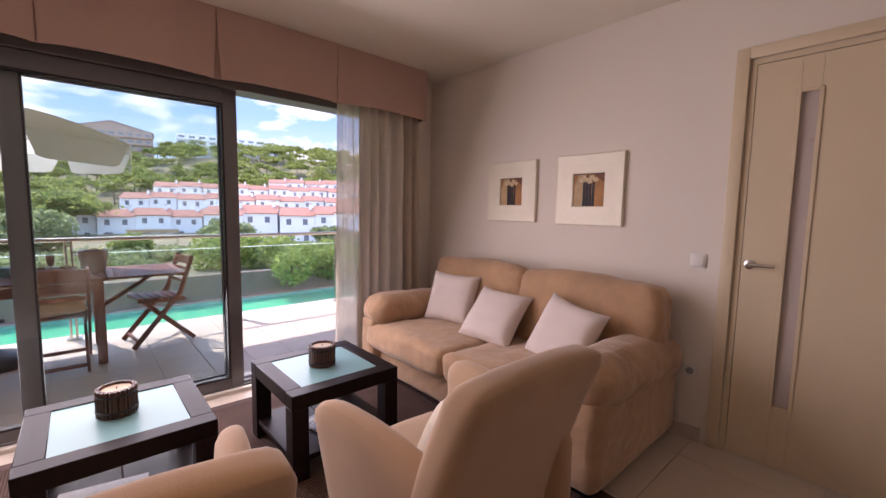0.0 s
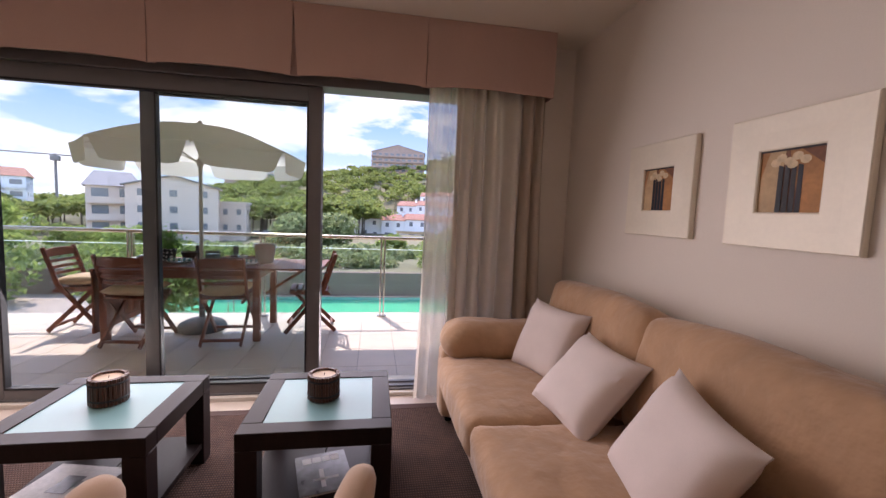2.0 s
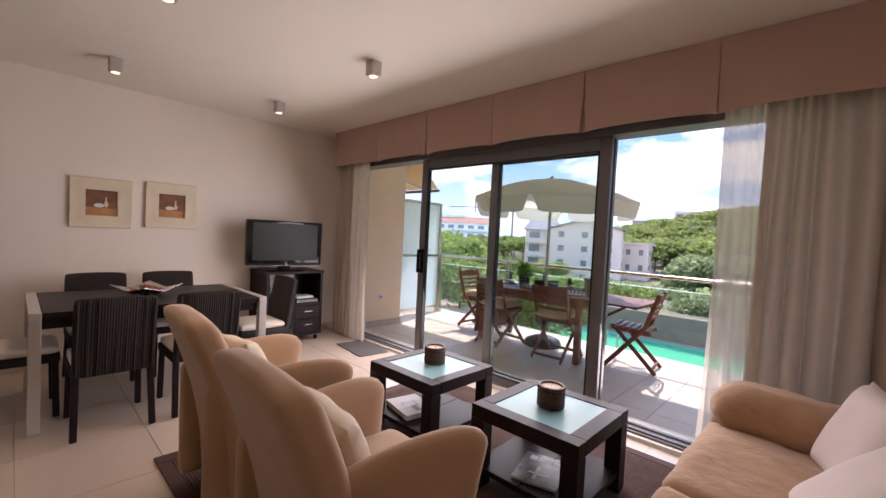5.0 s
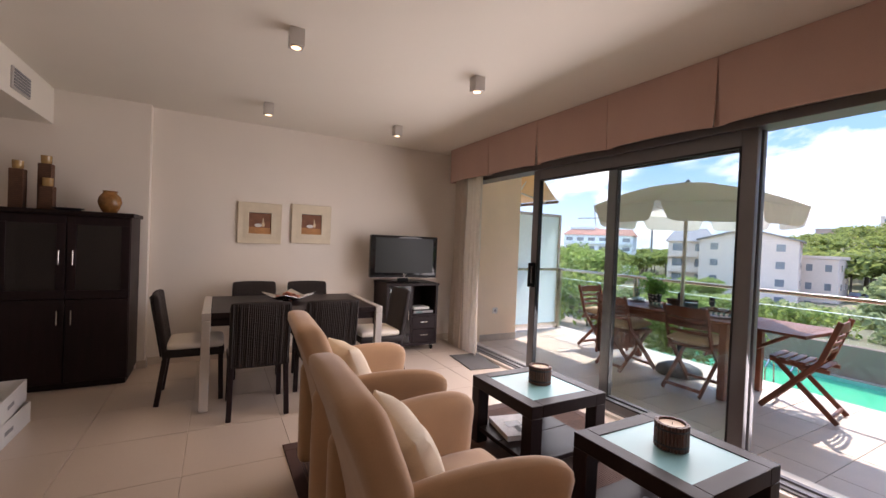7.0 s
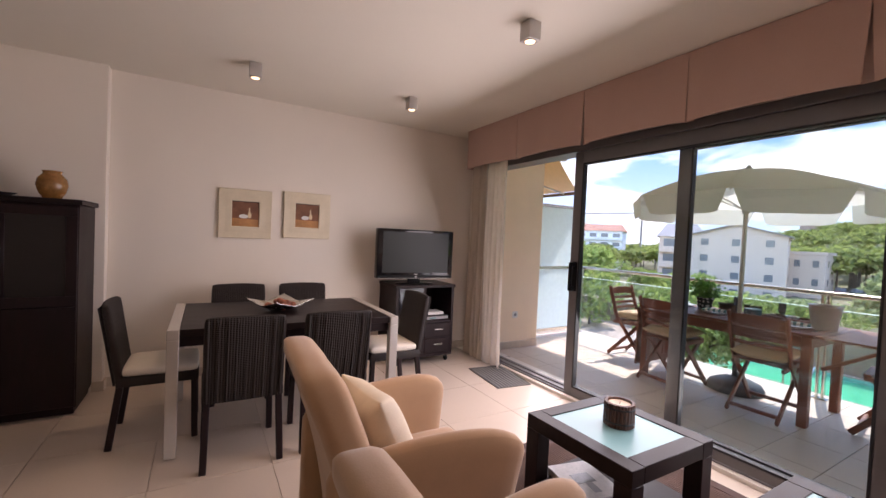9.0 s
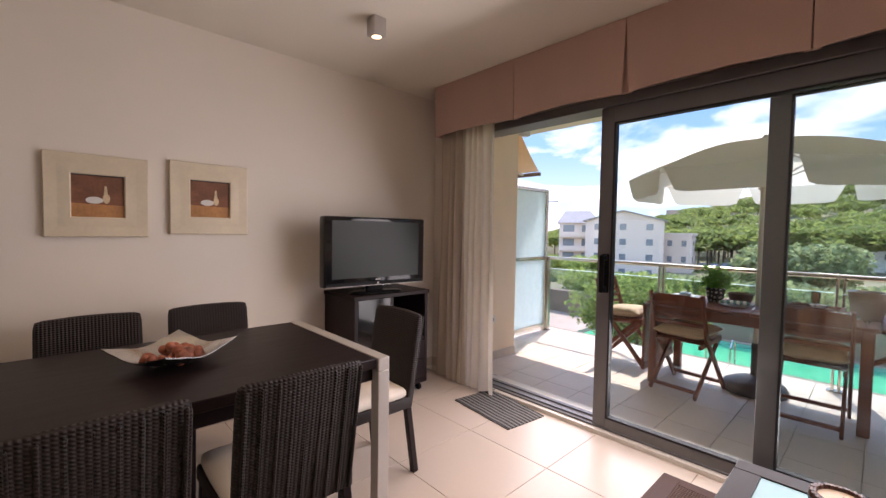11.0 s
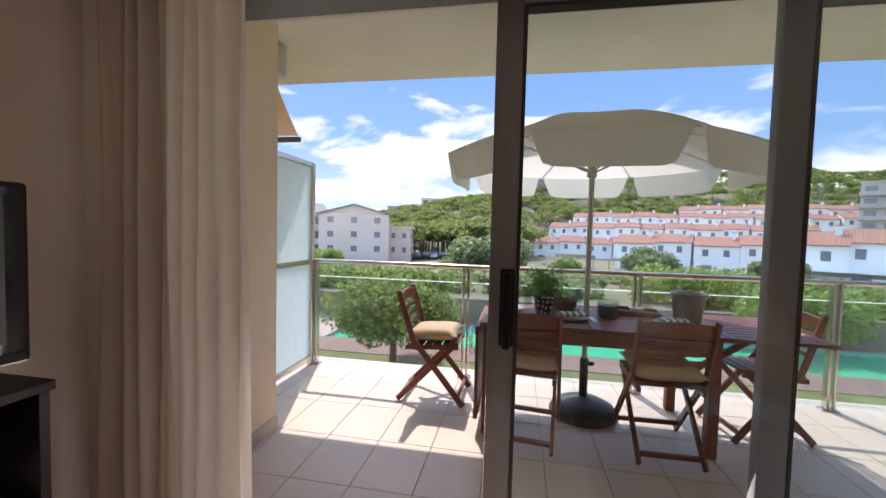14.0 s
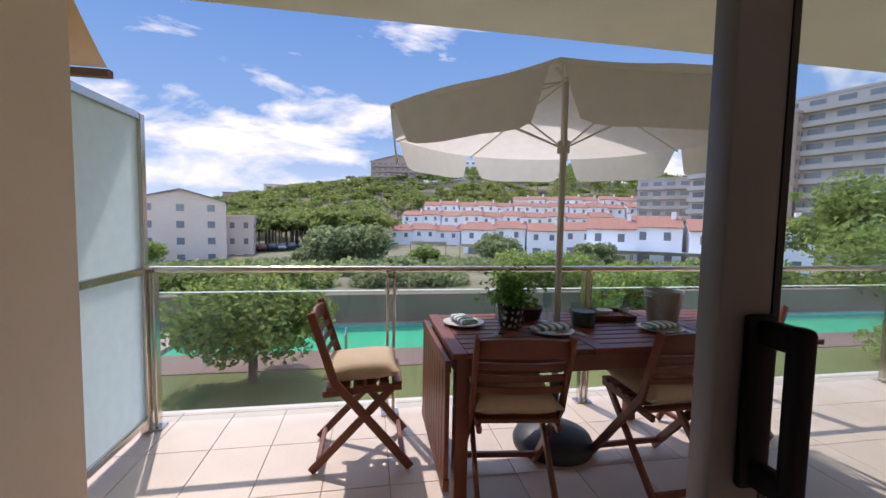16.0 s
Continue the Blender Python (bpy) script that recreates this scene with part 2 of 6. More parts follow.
DOOR_WOOD = mat("cream_lacquered_door", (0.66, 0.54, 0.37), 0.42, var=0.03, scale=2, fine=90, bump=0.05)
SATIN_GLASS = mat("satin_door_glass", (0.52, 0.44, 0.40), 0.3, var=0.03, bump=0.0)
CHROME = mat("satin_chrome", (0.6, 0.58, 0.55), 0.25, 1.0, var=0.03, bump=0.0)
WHITE_PLASTIC = mat("white_plastic", (0.72, 0.70, 0.66), 0.4, var=0.03, bump=0.0)
FRAME_SILVER = mat("champagne_leaf_frame", (0.80, 0.73, 0.60), 0.5, 0.15, var=0.05, scale=7, fine=60, bump=0.15)
FRAME_CREAM = mat("cream_painted_frame", (0.66, 0.57, 0.42), 0.5, 0.1, var=0.07, scale=8, fine=60, bump=0.15)
ART_BROWN = mat("art_umber", (0.20, 0.085, 0.045), 0.7, var=0.35, scale=12, fine=60, bump=0.1)
ART_ORANGE = mat("art_ochre", (0.42, 0.20, 0.075), 0.7, var=0.3, scale=14, bump=0.1)
ART_SAND = mat("art_sand", (0.52, 0.36, 0.20), 0.7, var=0.2, scale=14, bump=0.1)
ART_BLACK = mat("art_black", (0.018, 0.016, 0.02), 0.6, var=0.3, bump=0.05)
ART_CREAM = mat("art_cream", (0.66, 0.52, 0.33), 0.7, var=0.2, scale=30, bump=0.1)
SCREEN = mat("tv_screen_panel", (0.020, 0.023, 0.022), 0.32, var=0.05, bump=0.0, spec=0.2)
TV_GLOSS = mat("glossy_black_tv_plastic", (0.006, 0.006, 0.007), 0.07, var=0.05, bump=0.0, spec=0.5)
TEAK = mat("oiled_red_teak", (0.185, 0.052, 0.022), 0.42, var=0.3, scale=4, fine=45, bump=0.15, stretch=(1, 1, 1), piece=0.25)
KHAKI = mat("khaki_cushion_cloth", (0.55, 0.42, 0.28), 0.9, var=0.1, scale=7, fine=240, bump=0.3)
STONE_BASE = mat("dark_grey_moulded_base", (0.03, 0.032, 0.034), 0.5, var=0.2, fine=80, bump=0.1)
POLE = mat("cream_pole_paint", (0.62, 0.57, 0.47), 0.4, var=0.05, bump=0.02)
ZINC = mat("galvanised_bucket", (0.40, 0.38, 0.35), 0.38, 0.8, var=0.12, scale=14, bump=0.08)
TEAL_WAX = mat("teal_candle", (0.03, 0.13, 0.14), 0.3, var=0.1, bump=0.0)
CERAMIC = mat("white_ceramic", (0.74, 0.72, 0.68), 0.15, var=0.02, bump=0.0)
NAPKIN = wave_mat("striped_napkin", (0.10, 0.22, 0.22), (0.75, 0.73, 0.68), 7, "X", 0.9, 0.2, 0.2, 0.001, None, 0.35)
SPECKLE = wave_mat("speckled_pot", (0.02, 0.02, 0.02), (0.7, 0.66, 0.6), 9, "X", 0.5, 6.0, 0.2, 0.002, ("Z", 9), 0.3)
WICKER = wave_mat("brown_wicker", (0.06, 0.025, 0.012), (0.25, 0.12, 0.06), 20, "Z", 0.7, 1.0, 0.8, 0.003, ("X", 20))
TERRA = mat("glazed_brown_pottery", (0.26, 0.12, 0.035), 0.25, var=0.4, scale=14, fine=50, bump=0.1)
FRUIT = mat("red_dried_fruit", (0.24, 0.07, 0.035), 0.5, var=0.65, scale=25, fine=90, bump=0.3, piece=0.5)
PAPER = mat("magazine_paper", (0.55, 0.52, 0.50), 0.4, var=0.3, scale=11, bump=0.0)
COVER_DARK = mat("magazine_cover_grey", (0.12, 0.12, 0.13), 0.3, var=0.6, scale=14, fine=30, bump=0.0)
CARD = mat("white_card_box", (0.70, 0.69, 0.67), 0.6, var=0.03, bump=0.05)
GREY_PRINT = mat("grey_print", (0.25, 0.25, 0.26), 0.6, var=0.1, bump=0.0)
CAB_GLASS = mat("smoked_cabinet_glass", (0.010, 0.008, 0.008), 0.08, var=0.2, bump=0.0)
AMBER_GLASS = mat("amber_glass_cup", (0.42, 0.26, 0.10), 0.15, var=0.15, bump=0.0)
LAMP_GLOW = glow_mat("halogen_glow", (1.0, 0.66, 0.36), 1.5)
GRASS = mat("lawn_grass", (0.16, 0.17, 0.045), 0.9, var=0.35, scale=0.8, fine=30, bump=0.8, dist=0.03)
EARTH = mat("dry_scrub_ground", (0.12, 0.115, 0.05), 0.95, var=0.45, scale=0.05, fine=1.3, bump=0.6, dist=0.2)
HILLSOIL = mat("wooded_hillside_ground", (0.20, 0.175, 0.09), 0.95, var=0.4, scale=0.03, fine=0.5, bump=0.6, dist=0.5)
POOL_TILE = mat("pale_turquoise_pool_tile", (0.16, 0.55, 0.42), 0.4, var=0.06, scale=2, bump=0.02)
COPING = mat("pool_deck_stone", (0.42, 0.31, 0.25), 0.8, var=0.12, scale=3, bump=0.2)
DECK = wave_mat("pool_deck_planks", (0.16, 0.085, 0.06), (0.30, 0.19, 0.14), 2.2, "Y", 0.8, 0.2, 0.4, 0.01)
GARDEN_WALL = mat("brown_garden_wall", (0.24, 0.165, 0.125), 0.9, var=0.12, scale=1.5, fine=30, bump=0.3)
HOUSE_WHITE = mat("white_house_render", (0.84, 0.81, 0.78), 0.8, var=0.05, scale=0.4, fine=5, bump=0.1)
ROOF_TILE = wave_mat("terracotta_roof_tiles", (0.34, 0.135, 0.08), (0.52, 0.255, 0.17), 1.6, "X", 0.85, 0.6, 0.8, 0.08, None)
BLOCK_CREAM = mat("cream_block_render", (0.68, 0.53, 0.43), 0.85, var=0.08, scale=0.2, fine=3, bump=0.1)
BLOCK_CONCRETE = mat("weathered_concrete_render", (0.52, 0.46, 0.42), 0.85, var=0.12, scale=0.2, fine=3, bump=0.1)
BLOCK_GREY = mat("grey_roof_tiles", (0.24, 0.22, 0.21), 0.85, var=0.15, scale=0.6, fine=6, bump=0.2)
BLOCK_BRICK = mat("red_brown_brickwork", (0.42, 0.29, 0.23), 0.85, var=0.15, scale=0.5, fine=6, bump=0.2)
PANE_DARK = mat("dark_window_pane", (0.19, 0.19, 0.20), 0.15, var=0.2, scale=0.7, bump=0.0)
LEAF_MID = leaf_mat("broad_leaf_green", (0.17, 0.23, 0.06), (0.36, 0.43, 0.12))
LEAF_BRIGHT = leaf_mat("hedge_leaf_green", (0.20, 0.28, 0.06), (0.42, 0.50, 0.15))
LEAF_GREY = leaf_mat("olive_leaf_grey_green", (0.18, 0.225, 0.09), (0.38, 0.42, 0.20))
LEAF_PINE = leaf_mat("pine_needle_green", (0.15, 0.185, 0.05), (0.33, 0.37, 0.10))
LEAF_POT = leaf_mat("pot_plant_green", (0.08, 0.20, 0.02), (0.24, 0.44, 0.08))
BARK = mat("grey_brown_bark", (0.10, 0.075, 0.055), 0.9, var=0.3, scale=8, fine=40, bump=0.7, dist=0.01)


def water_mat():
    m = bpy.data.materials.new("pool_water")
    m.use_nodes = True
    nt = m.node_tree
    b = nt.nodes["Principled BSDF"]
    b.inputs["Base Color"].default_value = (0.07, 0.48, 0.25, 1)
    b.inputs["Roughness"].default_value = 0.12
    b.inputs["Specular IOR Level"].default_value = 0.15
    n = nt.nodes.new("ShaderNodeTexNoise")
    n.inputs["Scale"].default_value = 3.0
    tc = nt.nodes.new("ShaderNodeTexCoord")
    nt.links.new(tc.outputs["Object"], n.inputs["Vector"])
    bp = nt.nodes.new("ShaderNodeBump")
    bp.inputs["Strength"].default_value, bp.inputs["Distance"].default_value = 0.25, 0.03
    nt.links.new(n.outputs["Fac"], bp.inputs["Height"])
    nt.links.new(bp.outputs["Normal"], b.inputs["Normal"])
    return m


WATER = water_mat()

# ---- mesh helpers ----


def thing(name, at, label, category, rz=0.0, group="", kind=""):
    """An Empty at a thing's base that carries its parts."""
    ob = new(name)
    ob.empty_display_size = 0.1
    ob.matrix_basis = pose(*at, 0, 0, rz)
    return tagged(ob, label, category, group, kind)


def part(name, bm, material, parent=None, label="", smooth=True, angle=40):
    """Links a bmesh as one mesh object under a thing or part."""
    me = bpy.data.meshes.new(name)
    bm.normal_update()
    bm.to_mesh(me)
    bm.free()
    return part_mesh(name, me, material, parent, label, smooth, angle)


def part_mesh(name, me, material, parent=None, label="", smooth=True, angle=40):
    if material and not me.materials:
        me.materials.append(material)
    if smooth and len(me.polygons):
        me.polygons.foreach_set("use_smooth", [True] * len(me.polygons))
        me.set_sharp_from_angle(angle=radians(angle))
    ob = new(name, me)
    ob.parent = parent
    if label:
        ob["label"] = label
    return ob


def solid(name, bm, material, label, category, kind="", group="", smooth=True):
    """A top-level thing made of one mesh."""
    return tagged(part(name, bm, material, None, "", smooth), label, category, group, kind)


def box(x0, x1, y0, y1, z0, z1, r=0.0, seg=2, bm=None):
    """A box, its edges rounded by r, added to bm or to a new bmesh."""
    b = bmesh.new()
    bmesh.ops.create_cube(b, size=1)
    bmesh.ops.scale(b, vec=(x1 - x0, y1 - y0, z1 - z0), verts=b.verts)
    bmesh.ops.translate(b, vec=((x0 + x1) / 2, (y0 + y1) / 2, (z0 + z1) / 2), verts=b.verts)
    if r:
        bmesh.ops.bevel(b, geom=b.edges[:], offset=r, segments=seg, profile=0.5, affect="EDGES")
    return join(bm, b)


def join(bm, b):
    if bm is None:
        return b
    me = bpy.data.meshes.new("tmp")
    b.to_mesh(me)
    b.free()
    bm.from_mesh(me)
    bpy.data.meshes.remove(me)
    return bm


def move(bm, m):
    bmesh.ops.transform(bm, matrix=m, verts=bm.verts)
    return bm


def rod(p0, p1, r0, r1=None, n=12, bm=None):
    """A round bar from p0 to p1, tapered."""
    p0, p1 = Vector(p0), Vector(p1)
    b = bmesh.new()
    bmesh.ops.create_cone(b, cap_ends=True, segments=n, radius1=r0, radius2=r0 if r1 is None else r1, depth=(p1 - p0).length)
    q = (p1 - p0).to_track_quat("Z", "Y").to_matrix().to_4x4()
    bmesh.ops.transform(b, matrix=Matrix.Translation((p0 + p1) / 2) @ q, verts=b.verts)
    return join(bm, b)


def bar(p0, p1, w, t, r=0.003, up=(1, 0, 0), bm=None):
    """A flat bar from p0 to p1: w across 'up', t the other way."""
    p0, p1 = Vector(p0), Vector(p1)
    z = (p1 - p0).normalized()
    x = (Vector(up) - z * z.dot(Vector(up))).normalized()
    y = z.cross(x)
    b = box(-w / 2, w / 2, -t / 2, t / 2, -(p1 - p0).length / 2, (p1 - p0).length / 2, r, 1)
    m = Matrix((x, y, z)).transposed().to_4x4()
    bmesh.ops.transform(b, matrix=Matrix.Translation((p0 + p1) / 2) @ m, verts=b.verts)
    return join(bm, b)


def lathe(profile, n=24, bm=None, cap=True):
    """A turned body from (radius, height) pairs."""
    b = bmesh.new()
    rings = [[b.verts.new((r * math.cos(2 * math.pi * i / n), r * math.sin(2 * math.pi * i / n), z)) for i in range(n)] for r, z in profile]
    for a, c in zip(rings, rings[1:]):
        for i in range(n):
            b.faces.new((a[i], a[(i + 1) % n], c[(i + 1) % n], c[i]))
    if cap:
        b.faces.new(rings[0][::-1])
        b.faces.new(rings[-1])
    return join(bm, b)


def soft(sx, sy, sz, r, puff=0.0, cuts=10, wrinkle=0.0, seed=0.0, pinch=0.0):
    """A stuffed block about the origin: rounded edges, swollen faces, slight creases, corners pulled in by pinch."""
    b = bmesh.new()
    bmesh.ops.create_cube(b, size=2)
    bmesh.ops.subdivide_edges(b, edges=b.edges[:], cuts=cuts, use_grid_fill=True)
    h = Vector((sx, sy, sz)) / 2
    r = min(r, min(h) * 0.999)
    for v in b.verts:
        # cluster the rows near the edges
        p = Vector([math.copysign(abs(c) ** 0.8, c) for c in v.co])
        q = Vector((p.x * h.x, p.y * h.y, p.z * h.z))
        inner = Vector([max(-(h[i] - r), min(h[i] - r, q[i])) for i in range(3)])
        d = q - inner
        if d.length > 1e-6:
            q = inner + d.normalized() * r
        f = [1 - min(1, abs(q[i] / h[i])) ** 2 for i in range(3)]
        q.z += puff * f[0] * f[1] * (1 if q.z > 0 else -1) * min(1, abs(q.z / h.z) * 1.2)
        q.x += 0.5 * puff * f[2] * f[1] * (1 if q.x > 0 else -1) * abs(q.x / h.x)
        q.y += 0.5 * puff * f[2] * f[0] * (1 if q.y > 0 else -1) * abs(q.y / h.y)
        if pinch:
            u, w = abs(q.x / h.x), abs(q.y / h.y)
            k = 1 - pinch * (1 - max(u, w) ** 2 * min(u, w) ** 2) * max(u, w) ** 3
            q.x, q.y = q.x * k, q.y * k
        if wrinkle:
            s = noise.noise(Vector((q.x * 7 + seed, q.y * 3 + seed, q.z * 7))) + 0.6 * noise.noise(Vector((q.x * 16 + seed, q.y * 9, q.z * 13)))
            q += (d.normalized() if d.length > 1e-6 else Vector((0, 0, 1))) * wrinkle * s
        v.co = q
    return b


def throw_pillow(s, t, seed):
    """A square scatter cushion: full middle, flat seamed rim, pointed corners."""
    b = bmesh.new()
    n = 14
    top, bot = {}, {}
    for i in range(n + 1):
        for j in range(n + 1):
            u, w = 2 * i / n - 1, 2 * j / n - 1
            k = 1 - 0.10 * (1 - u * u) * w * w * abs(w) * 0.9
            l = 1 - 0.10 * (1 - w * w) * u * u * abs(u) * 0.9
            x, y = u * s / 2 * l, w * s / 2 * k
            f = max(0, (1 - u ** 4) * (1 - w ** 4)) ** 0.5
            z = t / 2 * f * (1 + 0.12 * noise.noise(Vector((u * 2 + seed, w * 2, seed))))
            z += 0.004 * noise.noise(Vector((u * 7 + seed, w * 7, 3))) * f
            top[i, j] = b.verts.new((x, y, z + 0.003))
            bot[i, j] = b.verts.new((x, y, -z - 0.003))
    for i in range(n):
        for j in range(n):
            b.faces.new((top[i, j], top[i + 1, j], top[i + 1, j + 1], top[i, j + 1]))
            b.faces.new((bot[i, j], bot[i, j + 1], bot[i + 1, j + 1], bot[i + 1, j]))
    ring = [(i, 0) for i in range(n)] + [(n, j) for j in range(n)] + [(i, n) for i in range(n, 0, -1)] + [(0, j) for j in range(n, 0, -1)]
    for a, c in zip(ring, ring[1:] + ring[:1]):
        b.faces.new((bot[a], bot[c], top[c], top[a]))
    return b


def leaves(name, points, size, material, parent=None, seed=1, up=0.35, label="", aspect=1.6):
    """Many small leaf blades, one quad each, at the points, turned every way with a lean to face up."""
    rng = np.random.default_rng(seed)
    p = np.asarray(points, float)
    n = len(p)
    nrm = rng.normal(size=(n, 3))
    nrm[:, 2] = np.abs(nrm[:, 2]) + up
    nrm /= np.linalg.norm(nrm, axis=1)[:, None]
    a = np.cross(nrm, rng.normal(size=(n, 3)))
    a /= np.linalg.norm(a, axis=1)[:, None]
    c = np.cross(nrm, a)
    s = (size * rng.uniform(0.6, 1.35, n))[:, None]
    k = nrm * s * 0.18
    v = np.stack([p - a * s * aspect / 2, p - c * s / 2 + k, p + a * s * aspect / 2, p + c * s / 2 + k], 1).reshape(-1, 3)
    me = bpy.data.meshes.new(name)
    me.from_pydata(v.tolist(), [], np.arange(4 * n).reshape(-1, 4).tolist())
    return part_mesh(name, me, material, parent, label, smooth=False)


def clump_points(rng, centres, radii, n, flat=1.0, shell=0.55):
    """Points scattered in the outer part of blobs round the centres."""
    centres, radii = np.asarray(centres, float), np.asarray(radii, float)
    i = rng.integers(0, len(centres), n)
    d = rng.normal(size=(n, 3))
    d /= np.linalg.norm(d, axis=1)[:, None]
    r = radii[i] * rng.uniform(shell, 1.05, n)
    p = d * r[:, None]
    p[:, 2] *= flat
    return centres[i] + p

# ---- the room and the terrace ----
XL, XC, XR = -2.80, -2.70, 2.84     # wall with the television, wall behind the cabinet, wall with the sofa
YB, YW, YO = -2.60, 3.42, 3.66      # back wall, window wall inside and outside
CZ = 2.62                           # ceiling
XO = 2.40                           # half width of the window opening


def structure(name, bm, material, label, category, smooth=True):
    return solid(name, bm, material, label, category, "structure", "", smooth)


floor = structure("floor", box(-3.2, 3.15, YB - 0.2, 3.30, -0.20, -0.006), GROUT_IN, "beige ceramic tile floor with thin pale joints", "floor")
structure("ceiling", box(-3.2, 3.15, YB - 0.2, YO, CZ, CZ + 0.2), CEIL, "smooth off-white painted ceiling", "ceiling")
structure("wall_west", box(XL - 0.2, XL, -0.165, YO, -0.2, CZ), WALL, "warm off-white painted wall behind the dining table", "wall")
structure("wall_west_pier", box(XL - 0.2, XC, YB, -0.165, -0.2, CZ, 0.004, 1), WALL, "warm off-white painted pier behind the dark cabinet", "wall")
structure("wall_back", box(-3.2, 3.15, YB - 0.2, YB, -0.2, CZ), WALL, "warm off-white painted back wall", "wall")
# sofa wall, with the doorway through it
DY0, DY1, DZ = -0.20, 0.765, 2.19
bm = box(XR, XR + 0.16, DY1, YO, -0.2, CZ)
box(XR, XR + 0.16, YB, DY0, -0.2, CZ, bm=bm)
box(XR, XR + 0.16, DY0, DY1, DZ, CZ, bm=bm)
structure("wall_east", bm, WALL, "warm off-white painted wall with a doorway", "wall", False)
structure("wall_corridor", box(XR + 0.9, XR + 1.0, -1.2, 1.8, -0.2, CZ), WALL, "plain corridor wall behind the door", "wall")
# window wall round the sliding doors
bm = box(XL, -XO, YW, YO, -0.2, CZ)
box(XO, XR, YW, YO, -0.2, CZ, bm=bm)
box(-XO, XO, YW, YO, 2.24, CZ, bm=bm)
structure("wall_window", bm, WALL, "off-white wall round the wide sliding terrace doors", "wall", False)
# dropped bulkhead along the back of the room
bm = box(XC, XR, -1.9, -0.89, 2.30, CZ, 0.003, 1)
structure("ceiling_bulkhead", bm, CEIL, "off-white dropped ceiling bulkhead", "ceiling")
grille = thing("air_grille", (-1.97, -0.887, 2.437), "grey slotted air grille in the bulkhead", "air vent", kind="structure")
part("frame", box(-0.16, 0.16, -0.004, 0.012, -0.08, 0.08, 0.004, 1), SILVER, grille)
for i in range(6):
    part("slat", box(-0.14, 0.14, 0.010, 0.018, -0.062 + i * 0.023, -0.050 + i * 0.023), GREY_PRINT, grille)
# skirting
bm = box(XL, XL + 0.014, -0.165, YW, 0, 0.08)
box(XC, XC + 0.014, -0.23, -0.165, 0, 0.08, bm=bm)
box(XL, XC + 0.014, -0.165, -0.151, 0, 0.08, bm=bm)
box(XL + 0.014, -XO, YW - 0.014, YW, 0, 0.08, bm=bm)
box(XR - 0.014, XR, 0.86, YW, 0, 0.08, bm=bm)
box(XO, XR - 0.014, YW - 0.014, YW, 0, 0.08, bm=bm)
structure("baseboard", bm, SKIRT, "beige marble skirting", "baseboard", False)
structure("threshold", box(-XO, XO, 3.30, 3.62, -0.15, 0.028, 0.006, 2), MARBLE, "pale marble threshold of the sliding doors", "threshold")

# terrace
terrace = structure("terrace_floor", box(-8, 8, 3.62, 5.80, -0.25, -0.006), GROUT_OUT, "cream terrace tiles with dark joints", "terrace floor")
structure("terrace_edge", box(-8, 8, 5.80, 5.92, -2.0, -0.03, 0.01, 2), CREAM_RENDER, "cream rendered edge of the terrace", "terrace edge")
structure("terrace_soffit", box(-8, 8, YO, 6.25, 2.92, 3.15, 0.01, 1), CREAM_RENDER, "cream painted underside of the balcony above", "soffit")
structure("terrace_wall", box(-2.95, -2.49, YO, 4.36, -0.2, 2.92, 0.004, 1), PEACH, "peach rendered side wall of the terrace", "wall")
structure("terrace_wall_skirting", box(-2.49, -2.478, YO, 4.36, 0.0, 0.09), SKIRT, "marble skirting on the peach wall", "baseboard")
bm = box(-8, -2.95, YO - 0.05, YO, -0.2, 2.92)
box(XR + 0.16, 8, YO - 0.2, YO, -0.2, 2.92, bm=bm)
box(-2.95, XR + 0.16, YW, YO, CZ + 0.201, 2.92, bm=bm)
structure("facade", bm, PEACH, "peach rendered facade along the terrace", "wall", False)
bm = box(-XO - 0.001, -XO + 0.002, YW, YO, 0.03, 2.24)
structure("window_reveal", bm, PEACH, "peach reveal of the terrace door", "wall", False)
structure("building_below", box(-8, 8, 3.5, 5.85, -2.0, -0.26), PEACH, "rendered base of the building under the terrace", "wall")

# tiles, laid at the end of the file
edge_meshes = {}


def lay_tiles(parent, x0, x1, y0, y1, px, py, ox, oy, half, height, material):
    """Tiles of one size on a grid through (ox, oy); those at the border are cut."""
    i0, i1 = math.floor((x0 - ox) / px), math.ceil((x1 - ox) / px)
    j0, j1 = math.floor((y0 - oy) / py), math.ceil((y1 - oy) / py)
    for i in range(i0, i1):
        for j in range(j0, j1):
            a, b = max(x0, ox + i * px + half), min(x1, ox + (i + 1) * px - half)
            c, d = max(y0, oy + j * py + half), min(y1, oy + (j + 1) * py - half)
            if b - a < 0.02 or d - c < 0.02:
                continue
            key = (material.name, round(b - a, 3), round(d - c, 3))
            if key not in edge_meshes:
                me = bpy.data.meshes.new("tile")
                t = box(-(b - a) / 2, (b - a) / 2, -(d - c) / 2, (d - c) / 2, -0.008, 0.0, 0.0015, 1)
                t.to_mesh(me)
                t.free()
                me.materials.append(material)
                edge_meshes[key] = me
            ob = new("tile", edge_meshes[key])
            ob.parent = parent
            ob.location = ((a + b) / 2, (c + d) / 2, height)


# ---- sliding doors ----


